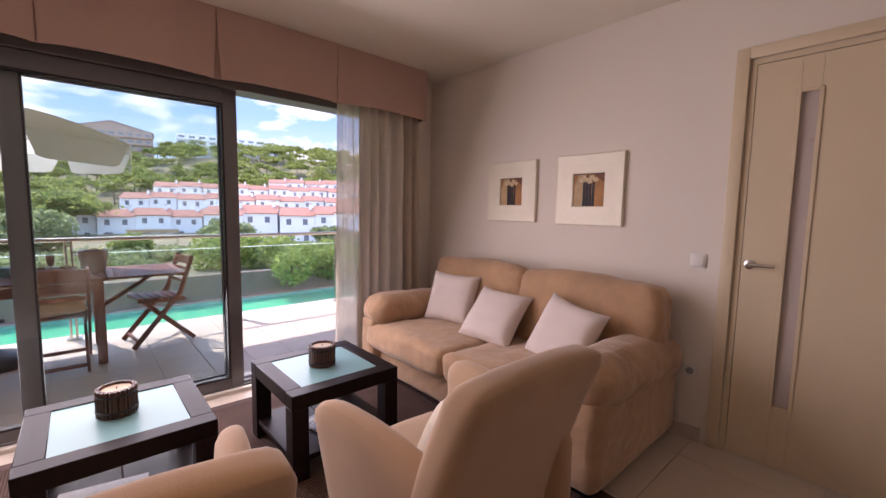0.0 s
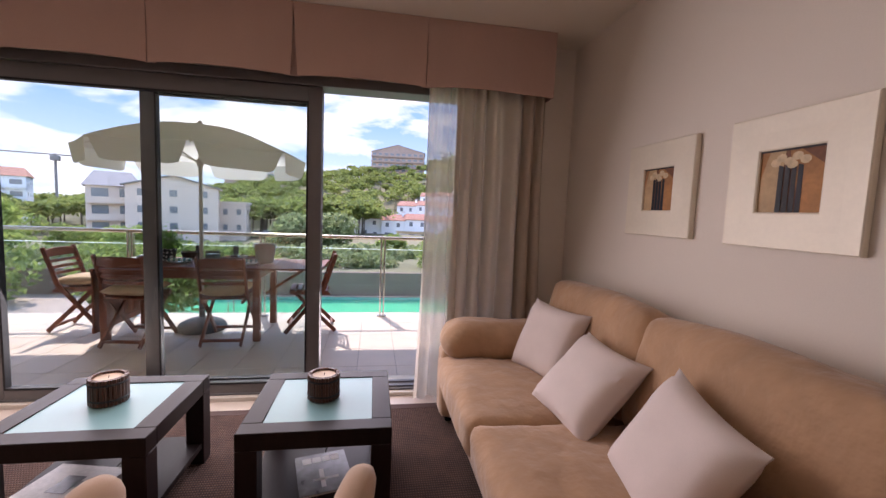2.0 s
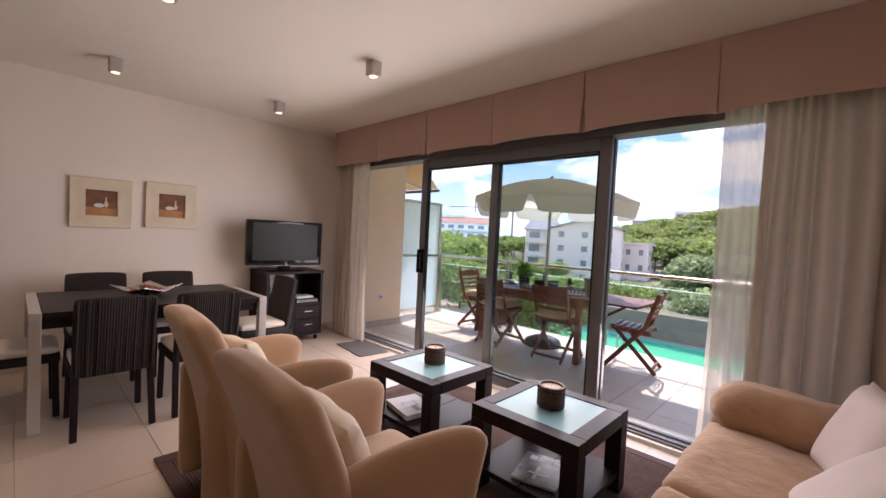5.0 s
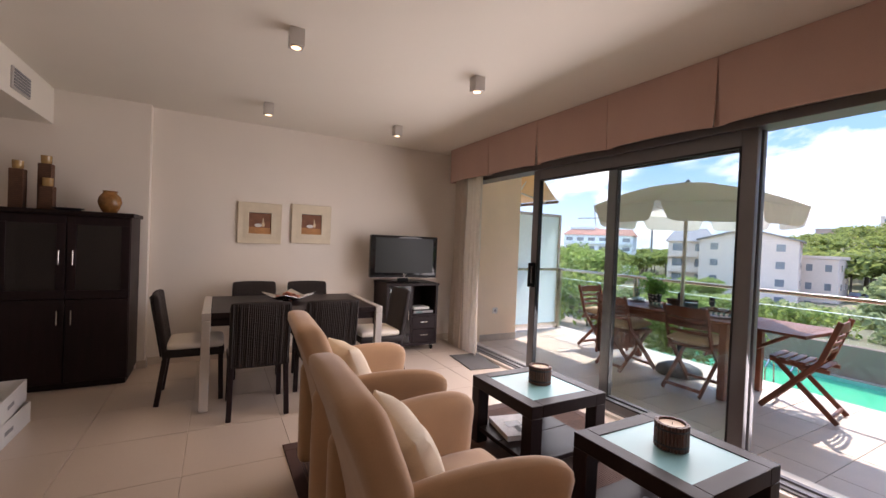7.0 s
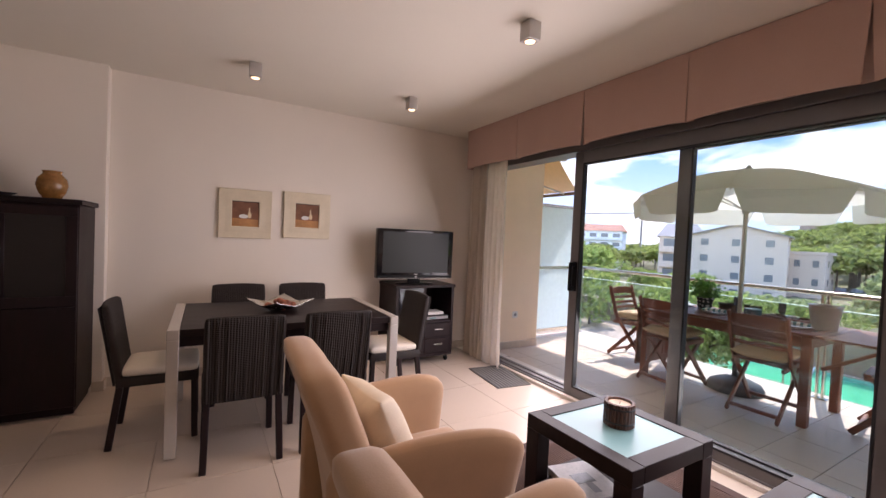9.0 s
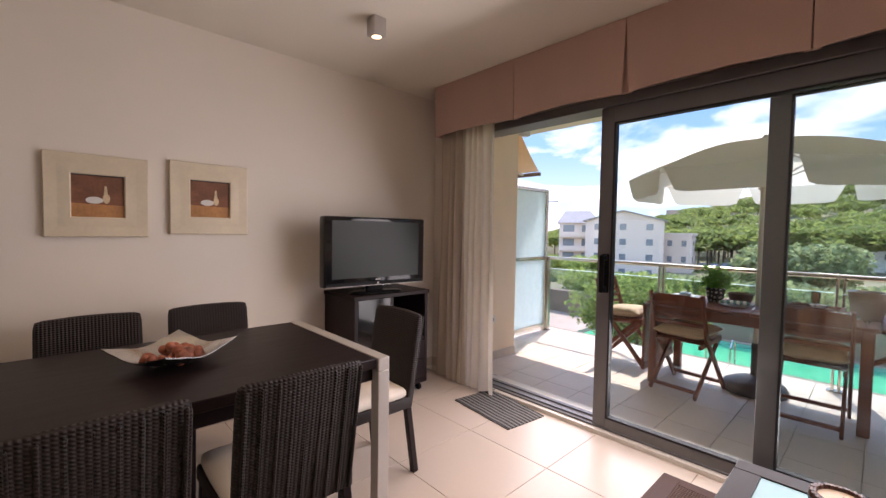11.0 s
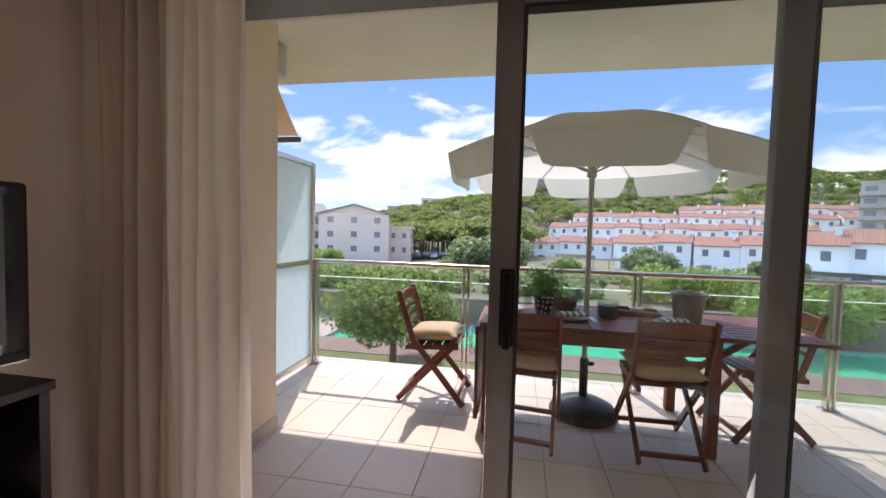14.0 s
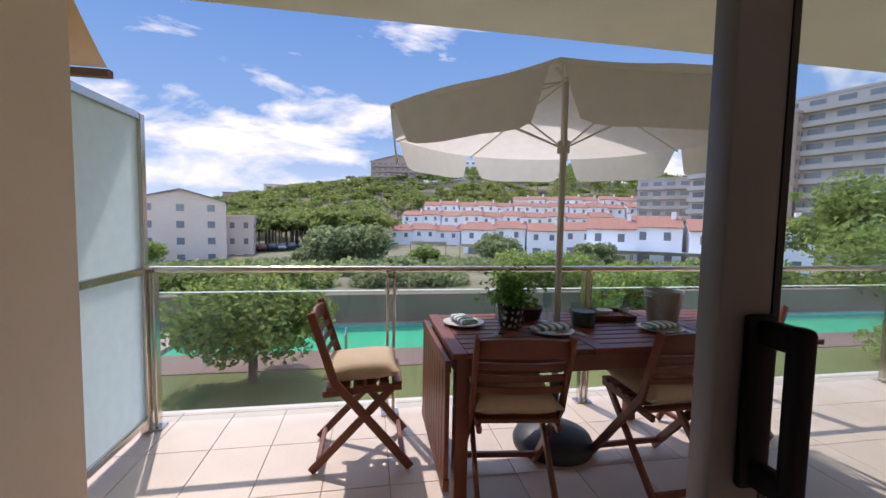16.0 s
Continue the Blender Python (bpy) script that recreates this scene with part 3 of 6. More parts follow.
def leaf(name, x0, x1, y, label, handle_side):
    ob = thing(name, ((x0 + x1) / 2, y, 0.03), label, "sliding door", kind="structure")
    w = (x1 - x0) / 2
    s, t = 0.088, 0.022
    part("stile", box(-w, -w + s, -t, t, 0, 2.14, 0.004, 2), ALU, ob)
    part("stile", box(w - s, w, -t, t, 0, 2.14, 0.004, 2), ALU, ob)
    part("bottom_rail", box(-w + s, w - s, -t, t, 0, 0.075, 0.003, 1), ALU, ob)
    part("top_rail", box(-w + s, w - s, -t, t, 2.04, 2.14, 0.003, 1), ALU, ob)
    for n, b in (("gasket", box(-w + s, w - s, -t - 0.001, t + 0.001, 0.075, 0.088)), ("gasket", box(-w + s, w - s, -t - 0.001, t + 0.001, 2.028, 2.04)),
                 ("gasket", box(-w + s, -w + s + 0.012, -t - 0.001, t + 0.001, 0.088, 2.028)), ("gasket", box(w - s - 0.012, w - s, -t - 0.001, t + 0.001, 0.088, 2.028))):
        part(n, b, GASKET, ob)
    pane = part("pane", box(-w + s, w - s, -0.004, 0.004, 0.08, 2.035), GLASS, ob, "clear glass pane", smooth=False)
    pane.visible_shadow = False
    if handle_side:
        x = -w + s * 0.5 + 0.018
        for d in (-1,):
            def side(u0, u1):
                return (d * u0, d * u1) if d > 0 else (d * u1, d * u0)
            h = part("handle", box(x - 0.024, x + 0.024, *side(t, t + 0.014), 0.92, 1.18, 0.006, 2), BLACK, ob, "black pull handle")
            part("grip", box(x - 0.013, x + 0.015, *side(t + 0.050, t + 0.078), 0.925, 1.175, 0.010, 3), BLACK, h)
            for z in (0.945, 1.155):
                part("bracket", box(x - 0.013, x + 0.015, *side(t + 0.010, t + 0.058), z - 0.018, z + 0.018, 0.006, 2), BLACK, h)
    return ob


frame_ob = thing("window_1", (0, 3.42, 0.03), "grey aluminium frame of wide sliding terrace doors", "window frame", kind="structure")
part("head", box(-XO, XO, -0.09, 0.10, 2.145, 2.21, 0.004, 1), ALU, frame_ob)
part("jamb", box(-XO, -XO + 0.05, -0.02, 0.10, 0.0, 2.145, 0.004, 1), ALU, frame_ob)
part("jamb", box(XO - 0.05, XO, -0.09, 0.10, 0.0, 2.145, 0.004, 1), ALU, frame_ob)
part("track", box(-XO, XO, -0.085, 0.085, 0.0, 0.012, 0.003, 1), ALU, frame_ob)
part("track_rib", box(-XO, XO, -0.058, -0.050, 0.012, 0.024), ALU, frame_ob)
part("track_rib", box(-XO, XO, 0.022, 0.030, 0.012, 0.024), ALU, frame_ob)
leaf("door_1", -1.055, 0.985, 3.365, "grey aluminium sliding glass door pushed to the middle", True)
leaf("door_2", -0.180, 0.983, 3.445, "grey aluminium sliding glass door behind another one", False)

# ---- interior door ----
door = thing("door_3", (XR, 0.27, 0), "cream lacquered door with a tall narrow glass strip", "door", kind="structure")
fw = 0.06
for y0, y1, z0, z1 in ((DY1 - 0.27, DY1 - 0.27 + fw, 0, DZ + fw), (DY0 - 0.27 - fw, DY0 - 0.27, 0, DZ + fw), (DY0 - 0.27, DY1 - 0.27, DZ, DZ + fw)):
    part("architrave", box(-0.022, 0.0, y0, y1, z0, z1, 0.004, 2), DOOR_WOOD, door)
part("jamb", box(0.002, 0.158, DY1 - 0.27 - 0.03, DY1 - 0.272, 0.0, DZ - 0.002), DOOR_WOOD, door)
part("jamb", box(0.002, 0.158, DY0 - 0.268, DY0 - 0.27 + 0.03, 0.0, DZ - 0.002), DOOR_WOOD, door)
part("jamb", box(0.002, 0.158, DY0 - 0.24, DY1 - 0.30, DZ - 0.03, DZ - 0.002), DOOR_WOOD, door)
y0, y1 = DY0 - 0.238, DY1 - 0.302
g0, g1 = y1 - 0.263, y1 - 0.185
bm = box(0.004, 0.044, y0, g0, 0.008, DZ - 0.034, 0.002, 1)
box(0.004, 0.044, g1, y1, 0.008, DZ - 0.034, 0.002, 1, bm=bm)
box(0.004, 0.044, g0, g1, 0.008, 0.345, 0.0, 1, bm=bm)
box(0.004, 0.044, g0, g1, 1.985, DZ - 0.034, 0.0, 1, bm=bm)
panel = part("leaf", bm, DOOR_WOOD, door)
part("pane", box(0.020, 0.028, g0, g1, 0.345, 1.985), SATIN_GLASS, panel, "satin glass strip")
for a, b, c, d in ((g0 - 0.012, g0 + 0.006, 0.335, 1.995), (g1 - 0.006, g1 + 0.012, 0.335, 1.995), (g0 + 0.006, g1 - 0.006, 0.335, 0.351), (g0 + 0.006, g1 - 0.006, 1.979, 1.995)):
    part("bead", box(-0.004, 0.003, a, b, c, d, 0.002, 1), DOOR_WOOD, panel)
hy = y1 - 0.04
h = part("handle", move(lathe([(0.025, 0), (0.026, 0.006), (0.010, 0.010), (0.010, 0.05)], 20), pose(0.004, hy, 1.095, 0, -90, 0)), CHROME, door, "satin chrome lever handle")
part("lever", rod((-0.048, hy + 0.004, 1.095), (-0.050, hy - 0.115, 1.097), 0.010, 0.009), CHROME, h)

switch = thing("light_switch", (XR, 0.94, 1.09), "white double rocker light switch on the wall", "switch")
part("plate", box(-0.009, 0, -0.042, 0.042, -0.042, 0.042, 0.004, 2), WHITE_PLASTIC, switch)
part("rocker", box(-0.015, -0.008, -0.030, 0.030, -0.030, 0.030, 0.003, 2), WHITE_PLASTIC, switch)
for at, rz, lab in (((XR, 0.94, 0.42), 0, "white wall socket beside the sofa"), ((-2.49, 3.97, 0.43), 180, "white outdoor socket plate on the peach wall")):
    so = thing("wall_socket", at, lab, "socket", rz)
    pl = part("plate", box(-0.009, 0, -0.042, 0.042, -0.042, 0.042, 0.004, 2), WHITE_PLASTIC, so)
    part("well", move(lathe([(0.021, 0), (0.021, 0.003), (0.018, 0.003), (0.018, 0.001)], 20), pose(-0.0085, 0, 0, 0, -90, 0)), GREY_PRINT, pl)

# ---- pelmet and curtains ----
pel = thing("pelmet", (0, 3.15, 2.184), "rose-brown fabric pelmet with inverted pleats above the doors", "pelmet")
pleats = [-2.52, -1.65, -0.83, 0.0, 0.83, 1.67, 2.565]
for k, (a, b) in enumerate(zip(pleats, pleats[1:])):
    bm = bmesh.new()
    n = 14
    rows = []
    for i in range(n + 1):
        u = i / n
        x = a + (b - a) * u
        edge = max(0, 1 - min(u, 1 - u) * 9)
        sag = 0.012 * math.sin(math.pi * u) + 0.007 * noise.noise(Vector((x * 2.3, k, 0)))
        dy = 0.004 * noise.noise(Vector((x * 3, k, 2))) + 0.012 * edge ** 2
        col = []
        for j in range(6):
            w = j / 5
            z = 0.433 * w + sag * (1 - w) - (0.006 if j == 0 else 0)
            g0, g1 = (0.0015 + (0.022 if abs(abs(q) - 0.83) < 0.01 else 0.004) * (1 - w) ** 1.5 for q in (a, b))
            xx = a + g0 + (b - a - g0 - g1) * u
            yy = dy * (1.2 - w) - 0.010 * math.sin(math.pi * u) * (1 - w)
            col.append((bm.verts.new((xx, yy, z)), bm.verts.new((xx, yy + 0.006, z))))
        rows.append(col)
    for r0, r1 in zip(rows, rows[1:]):
        for (f0, b0), (f1, b1), (f2, b2), (f3, b3) in zip(r0, r1, r1[1:], r0[1:]):
            bm.faces.new((f0, f1, f2, f3))
            bm.faces.new((b0, b3, b2, b1))
        bm.faces.new((r0[0][0], r0[0][1], r1[0][1], r1[0][0]))
    for r in (rows[0], rows[-1]):
        for (f0, b0), (f1, b1) in zip(r, r[1:]):
            bm.faces.new((f0, f1, b1, b0))
    part("panel", bm, PELMET, pel)
for x in pleats[1:-1]:
    part("pleat_back", box(x - 0.03, x + 0.03, 0.050, 0.054, 0.002, 0.400), PELMET, pel)
part("side", box(-2.520, -2.513, 0.012, 0.262, 0.0, 0.433), PELMET, pel)
part("side", box(2.558, 2.565, 0.012, 0.262, 0.0, 0.433), PELMET, pel)
part("top_board", box(-2.512, 2.557, 0.02, 0.262, 0.405, 0.433), PELMET, pel)


def curtain(x0, x1, y, folds, seed, material, label, depth=0.05, z1=2.40, low=0.012, name="curtain"):
    """A hung curtain with soft uneven folds that spread a little towards the floor."""
    bm = bmesh.new()
    nx, nz = folds * 12, 20
    grid = []
    for j in range(nz + 1):
        w = j / nz
        row = []
        for i in range(nx + 1):
            u = i / nx
            ph = folds * u * 2 * math.pi + 1.3 * math.sin(3.1 * u * math.pi + seed) + 0.35 * math.sin(5 * w + u * 9 + seed)
            amp = depth * (0.65 + 0.35 * w + 0.25 * noise.noise(Vector((u * 4 + seed, w * 1.5, 0))))
            yy = y + amp * math.sin(ph) + 0.012 * noise.noise(Vector((u * 9, w * 3, seed)))
            xx = x0 + (x1 - x0) * u + 0.018 * math.cos(ph) * w + (u - 0.5) * 0.09 * w ** 2
            row.append(bm.verts.new((xx, yy, z1 + (low - z1) * w + (0.008 * noise.noise(Vector((u * 12, seed, 1))) if j == nz else 0))))
        grid.append(row)
    for a, b in zip(grid, grid[1:]):
        for i in range(nx):
            bm.faces.new((a[i], b[i], b[i + 1], a[i + 1]))
    ob = thing(name, ((x0 + x1) / 2, y, 0), label, "curtain")
    move(bm, Matrix.Translation((-(x0 + x1) / 2, -y, 0)))
    part("cloth", bm, material, ob, angle=180)
    return ob


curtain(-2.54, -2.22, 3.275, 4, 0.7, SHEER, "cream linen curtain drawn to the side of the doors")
# sunlit edge of the left curtain, its brightness painted by the paler copy
curtain(-2.27, -1.91, 3.265, 5, 2.1, SHEER_LIT, "edge of the cream linen curtain, terrace daylight painted in as paler cloth", 0.035)
curtain(1.90, 2.56, 3.26, 6, 3.9, SHEER, "beige linen curtain gathered behind the sofa")
curtain(1.70, 1.92, 3.25, 3, 5.2, SHEER_THIN, "thin see-through white voile at the doors", 0.03)

# ---- ceiling spots ----


def ceiling_spot(x, y):
    ob = thing("ceiling_spot", (x, y, CZ), "small square brushed ceiling spotlight, lit", "ceiling light", group="ceiling spots")
    part("housing", box(-0.042, 0.042, -0.042, 0.042, -0.105, 0.0, 0.003, 2), SILVER, ob)
    part("ring", move(lathe([(0.036, -0.004), (0.036, 0.0), (0.030, 0.0), (0.030, -0.004)], 20, cap=False), pose(0, 0, -0.104)), CHROME, ob)
    part("lamp", move(lathe([(0.001, 0), (0.029, 0), (0.029, 0.003), (0.001, 0.003)], 20), pose(0, 0, -0.109)), LAMP_GLOW, ob, "glowing halogen lamp")
    li = new("spot_light", bpy.data.lights.new("spot_light", "SPOT"))
    li.data.energy, li.data.color, li.data.spot_size, li.data.spot_blend, li.data.shadow_soft_size = 12, (1.0, 0.72, 0.45), radians(80), 0.7, 0.03
    li.location = (x, y, CZ - 0.118)
    return ob


for x, y in ((-1.94, 0.825), (-1.89, 2.115), (-0.35, 0.82), (-0.315, 2.105)):
    ceiling_spot(x, y)

# ---- rug and mat ----
rug = thing("rug", (0.66, 1.98, 0), "dark brown woven sisal rug with a bound edge", "rug")
part("weave", box(-1.10, 1.24, -1.06, 1.10, 0.001, 0.010, 0.003, 1), RUG, rug)
for a, b, c, d in ((-1.19, -1.10, -1.13, 1.17), (1.24, 1.30, -1.13, 1.17), (-1.10, 1.24, -1.13, -1.06), (-1.10, 1.24, 1.10, 1.17)):
    part("binding", box(a, b, c, d, 0.001, 0.011, 0.003, 1), RUG_EDGE, rug)
bm = bmesh.new()
n = 10
g = [[bm.verts.new((-0.295 + 0.59 * i / n, -0.185 + 0.37 * j / n, 0.008 + 0.055 * max(0, j / n - 0.6) ** 1.0 * max(0, 1 - i / n * 1.2) + 0.002 * math.sin(i * 1.7))) for j in range(n + 1)] for i in range(n + 1)]
for i in range(n):
    for j in range(n):
        bm.faces.new((g[i][j], g[i + 1][j], g[i + 1][j + 1], g[i][j + 1]))
ext = bmesh.ops.extrude_face_region(bm, geom=bm.faces[:])
bmesh.ops.translate(bm, vec=(0, 0, -0.007), verts=[v for v in ext["geom"] if isinstance(v, bmesh.types.BMVert)])
bmesh.ops.recalc_face_normals(bm, faces=bm.faces[:])
dm = thing("door_mat", (-1.695, 3.11, 0), "grey ribbed door mat with a curled edge", "door mat", -7)
part("mat", bm, MAT_STRIPE, dm)

# ---- sofa ----
sofa = thing("sofa", (2.335, 2.015, 0), "caramel suede two-seat sofa with fat rounded arms", "sofa")
# local: x from -0.55 (front) to 0.55 (wall), y along the wall
part("base", move(soft(0.94, 1.92, 0.30, 0.05, 0.015, 10, 0.004, 1), pose(0.0, 0, 0.21)), SUEDE, sofa)
for k, (yc, w) in enumerate(((0.48, 0.93), (-0.45, 0.94))):
    part("seat_cushion", move(soft(0.84, w, 0.19, 0.055, 0.035, 20, 0.012, 3 + k * 5), pose(-0.135, yc, 0.35, 0, 2.5, 0)), SUEDE, sofa)
for k, (yc, w) in enumerate(((0.47, 0.97), (-0.485, 0.98))):
    part("back_cushion", move(soft(0.27, w, 0.53, 0.075, 0.035, 18, 0.012, 20 + k * 7), pose(0.295, yc, 0.665, 0, 12, 0)), SUEDE, sofa)
part("back", move(soft(0.20, 1.96, 0.56, 0.08, 0.02, 8, 0.004, 9), pose(0.375, 0, 0.46)), SUEDE, sofa)
for s in (1, -1):
    body = part("arm", move(soft(1.02, 0.20, 0.46, 0.05, 0.01, 10, 0.005, 30 + s), pose(-0.03, 0.925 * s, 0.27)), SUEDE, sofa)
    part("arm_pad", move(soft(1.03, 0.30, 0.24, 0.105, 0.02, 18, 0.014, 40 + s * 3), pose(-0.02, 0.90 * s, 0.53, 0, 3, 0)), SUEDE, body)
for x in (-0.45, 0.41):
    for y in (-0.92, 0.92):
        part("foot", box(x - 0.05, x + 0.05, y - 0.05, y + 0.05, 0.012 if x < 0 else 0.0, 0.075, 0.006, 1), BLACK, sofa)


def pillow_at(p, n, spin, seed, s=0.43, t=0.15, material=PILLOW, label="pale lilac-beige scatter cushion leaning on the sofa back"):
    ob = thing("cushion", p, label, "cushion", group="scatter cushions")
    z = Vector(n).normalized()
    y = (Vector((0, 0, 1)) - z * z.z).normalized()
    q = Matrix((y.cross(z), y, z)).transposed().to_4x4()
    ob.matrix_basis = Matrix.Translation(p) @ q @ pose(0, 0, 0, 0, 0, spin)
    part("cover", throw_pillow(s, t, seed), material, ob)
    if material is PILLOW_PRINT:
        part("tag", box(s / 2 - 0.02, s / 2 + 0.03, -0.05, -0.015, -0.003, 0.003, 0.001, 1), RUG_EDGE, ob, "dark red fabric tag")
    return ob


pillow_at((2.36, 2.55, 0.645), (-0.86, -0.32, 0.40), -2, 1, 0.43)
pillow_at((2.325, 2.06, 0.605), (-0.71, -0.10, 0.66), -4, 2, 0.44)
pillow_at((2.32, 1.495, 0.60), (-0.86, 0.10, 0.46), -9, 3, 0.45)

# ---- coffee tables ----


def coffee_table(cx, cy, label):
    ob = thing("coffee_table", (cx, cy, 0.011), label, "coffee table", group="pair of coffee tables")
    w, H = 0.309, 0.447
    e = 0.085
    for x in (-w, w - 0.085):
        for y in (-w, w - 0.085):
            part("leg", box(x, x + 0.085, y, y + 0.085, 0, H - 0.075, 0.003, 1), WENGE, ob)
    for a, b, c, d in ((-w, w, -w, -w + e), (-w, w, w - e, w), (-w, -w + e, -w + e, w - e), (w - e, w, -w + e, w - e)):
        part("top_frame", box(a, b, c, d, H - 0.075, H, 0.003, 1), WENGE_TOP, ob)
    part("glass_top", box(-w + e, w - e, -w + e, w - e, H - 0.012, H - 0.005), FROST_TOP, ob, "frosted sea-green glass inset")
    for i, (a, b) in enumerate(((-w + 0.01, -0.002), (0.002, w - 0.01))):
        part("shelf_board", box(a, b, -w + 0.012, w - 0.012, 0.085, 0.115, 0.003, 1), WENGE_TOP, ob)
    return ob


coffee_table(0.207, 2.343, "dark wenge coffee table with frosted glass top")
coffee_table(1.140, 2.338, "dark wenge coffee table with frosted glass top beside the sofa")


def candle_holder(x, y):
    ob = thing("candle_holder", (x, y, 0.454), "round dark bamboo candle holder with cream wax", "candle", group="bamboo candles")
    part("cup", lathe([(0.060, 0), (0.064, 0.004), (0.066, 0.05), (0.064, 0.118), (0.058, 0.120), (0.056, 0.104), (0.004, 0.102)], 28), BAMBOO, ob)
    for k in range(26):
        a = k * 2 * math.pi / 26
        r = part("stave", rod((0.067 * math.cos(a), 0.067 * math.sin(a), 0.003), (0.067 * math.cos(a), 0.067 * math.sin(a), 0.119 + 0.001 * math.sin(k * 2.3)), 0.0080, n=6), BAMBOO, ob)
    part("wax", lathe([(0.055, 0.103), (0.055, 0.110), (0.02, 0.108), (0.004, 0.108)], 20), WAX, ob)
    for z in (0.022, 0.092):
        part("band", move(lathe([(0.0745, 0), (0.0765, 0.002), (0.0765, 0.008), (0.0745, 0.010)], 28, cap=False), pose(0, 0, z)), ART_BLACK, ob)
    part("wick", rod((0, 0, 0.106), (0.003, 0, 0.120), 0.0015, n=6), ART_BLACK, ob)
    return ob


candle_holder(0.20, 2.375)
candle_holder(1.135, 2.345)


def magazine(x, y, z, rz, w, d, t, cover, label, bars):
    ob = thing("magazine", (x, y, z), label, "magazine", rz)
    part("page_block", box(-w / 2, w / 2, -d / 2, d / 2, 0, t - 0.002, 0.001, 1), PAPER, ob)
    part("cover", box(-w / 2 - 0.002, w / 2 + 0.002, -d / 2 - 0.002, d / 2 + 0.002, t - 0.002, t), cover, ob)
    for a, b, c, e, m in bars:
        part("print", box(a, b, c, e, t, t + 0.0008), m, ob)
    return ob


magazine(1.15, 2.25, 0.127, 14, 0.23, 0.29, 0.012, COVER_DARK, "glossy magazine with a dark grey cover on the shelf",
         ((-0.085, -0.045, 0.075, 0.12, CARD), (-0.04, 0.0, 0.075, 0.12, CARD), (0.005, 0.04, 0.075, 0.12, CARD), (0.045, 0.085, 0.075, 0.12, CARD), (-0.05, 0.06, -0.06, -0.045, CARD), (-0.02, 0.0, -0.11, 0.02, PAPER)))
magazine(0.12, 2.24, 0.127, 78, 0.24, 0.30, 0.035, PAPER, "thick pale magazine on the table's shelf",
         ((-0.06, 0.05, -0.03, 0.05, COVER_DARK), (-0.02, 0.02, -0.11, -0.02, GREY_PRINT)))

# ---- armchairs ----


def armchair(x, y, rz, label):
    """Upholstered chair, front towards +y: tall slab back with rounded shoulders, thin wing arms that flare outwards."""
    ob = thing("armchair", (x, y, 0.011), label, "armchair", rz, "pair of armchairs")
    bm = soft(0.58, 0.13, 0.90, 0.045, 0.010, 14, 0.002, 1)
    for v in bm.verts:
        w = min(1, max(0, (v.co.z + 0.45) / 0.90))
        v.co.x *= 1.08 - 0.12 * w
        v.co.y += -0.20 * w + 0.05 * math.sin(math.pi * w)
        v.co.y += 0.008 * (v.co.x / 0.29) ** 2
        if w > 0.78:
            v.co.z -= 0.02 * (abs(v.co.x) / 0.29) ** 3 * (w - 0.78) / 0.22
    part("back", move(bm, pose(0, -0.12, 0.505)), CHAIR_CLOTH, ob)
    part("base", move(soft(0.53, 0.58, 0.32, 0.05, 0.01, 8, 0.002, 2), pose(0, 0.13, 0.225)), CHAIR_CLOTH, ob)
    part("seat_cushion", move(soft(0.53, 0.60, 0.12, 0.05, 0.03, 12, 0.004, 5), pose(0, 0.12, 0.40, 2, 0, 0)), CHAIR_CLOTH, ob)
    for s in (-1, 1):
        bm = soft(0.085, 0.62, 0.61, 0.041, 0.006, 12, 0.002, 7 + s)
        for v in bm.verts:
            u = min(1, max(0, (v.co.y + 0.31) / 0.62))
            w = min(1, max(0, (v.co.z + 0.305) / 0.61))
            lift = 0.04 * math.sin(math.pi * min(1, 0.15 + u * 0.75)) - 0.035 * max(0, u - 0.80) ** 2 / 0.04 - 0.05 * (1 - u) ** 2
            v.co.z += w * lift
            v.co.x += s * (0.055 * w ** 1.3 * (0.12 + 0.88 * u) - 0.035 * (1 - u))
            v.co.y += 0.05 * w * u - 0.04 * (1 - w) * u
        part("arm", move(bm, pose(s * 0.258, 0.03, 0.375)), CHAIR_CLOTH, ob)
    for sx in (-0.22, 0.22):
        for sy in (-0.10, 0.34):
            part("leg", rod((sx, sy, 0.0), (sx, sy, 0.075), 0.016, 0.024), WENGE, ob)
    return ob


armchair(1.02, 1.09, -2, "sand-coloured fabric armchair with curved arms")
armchair(0.105, 1.145, -3, "sand-coloured fabric armchair with a high rounded back")
pillow_at((1.02, 1.04, 0.63), (0.05, 0.88, 0.40), 5, 8, 0.38, 0.15, PILLOW_PRINT, "cream printed cushion on an armchair")
pillow_at((0.11, 1.10, 0.64), (-0.05, 0.88, 0.40), -4, 9, 0.38, 0.15, PILLOW_PRINT, "cream printed cushion with red tag on an armchair")

# ---- dining set ----
dt = thing("dining_table", (-1.745, 1.068, 0.018), "dark wood dining table with silver end frames", "dining table")
part("tabletop", box(-0.475, 0.475, -0.655, 0.655, 0.705, 0.748, 0.003, 1), WENGE_TOP, dt)
for s in (-1, 1):
    y0, y1 = (0.657, 0.717) if s > 0 else (-0.717, -0.657)
    part("end_rail", box(-0.485, 0.485, y0, y1, 0.69, 0.75, 0.003, 1), SILVER, dt)
    for sx in (-1, 1):
        x0, x1 = (0.425, 0.485) if sx > 0 else (-0.485, -0.425)
        part("leg", box(x0, x1, y0, y1, 0, 0.69, 0.003, 1), SILVER, dt)
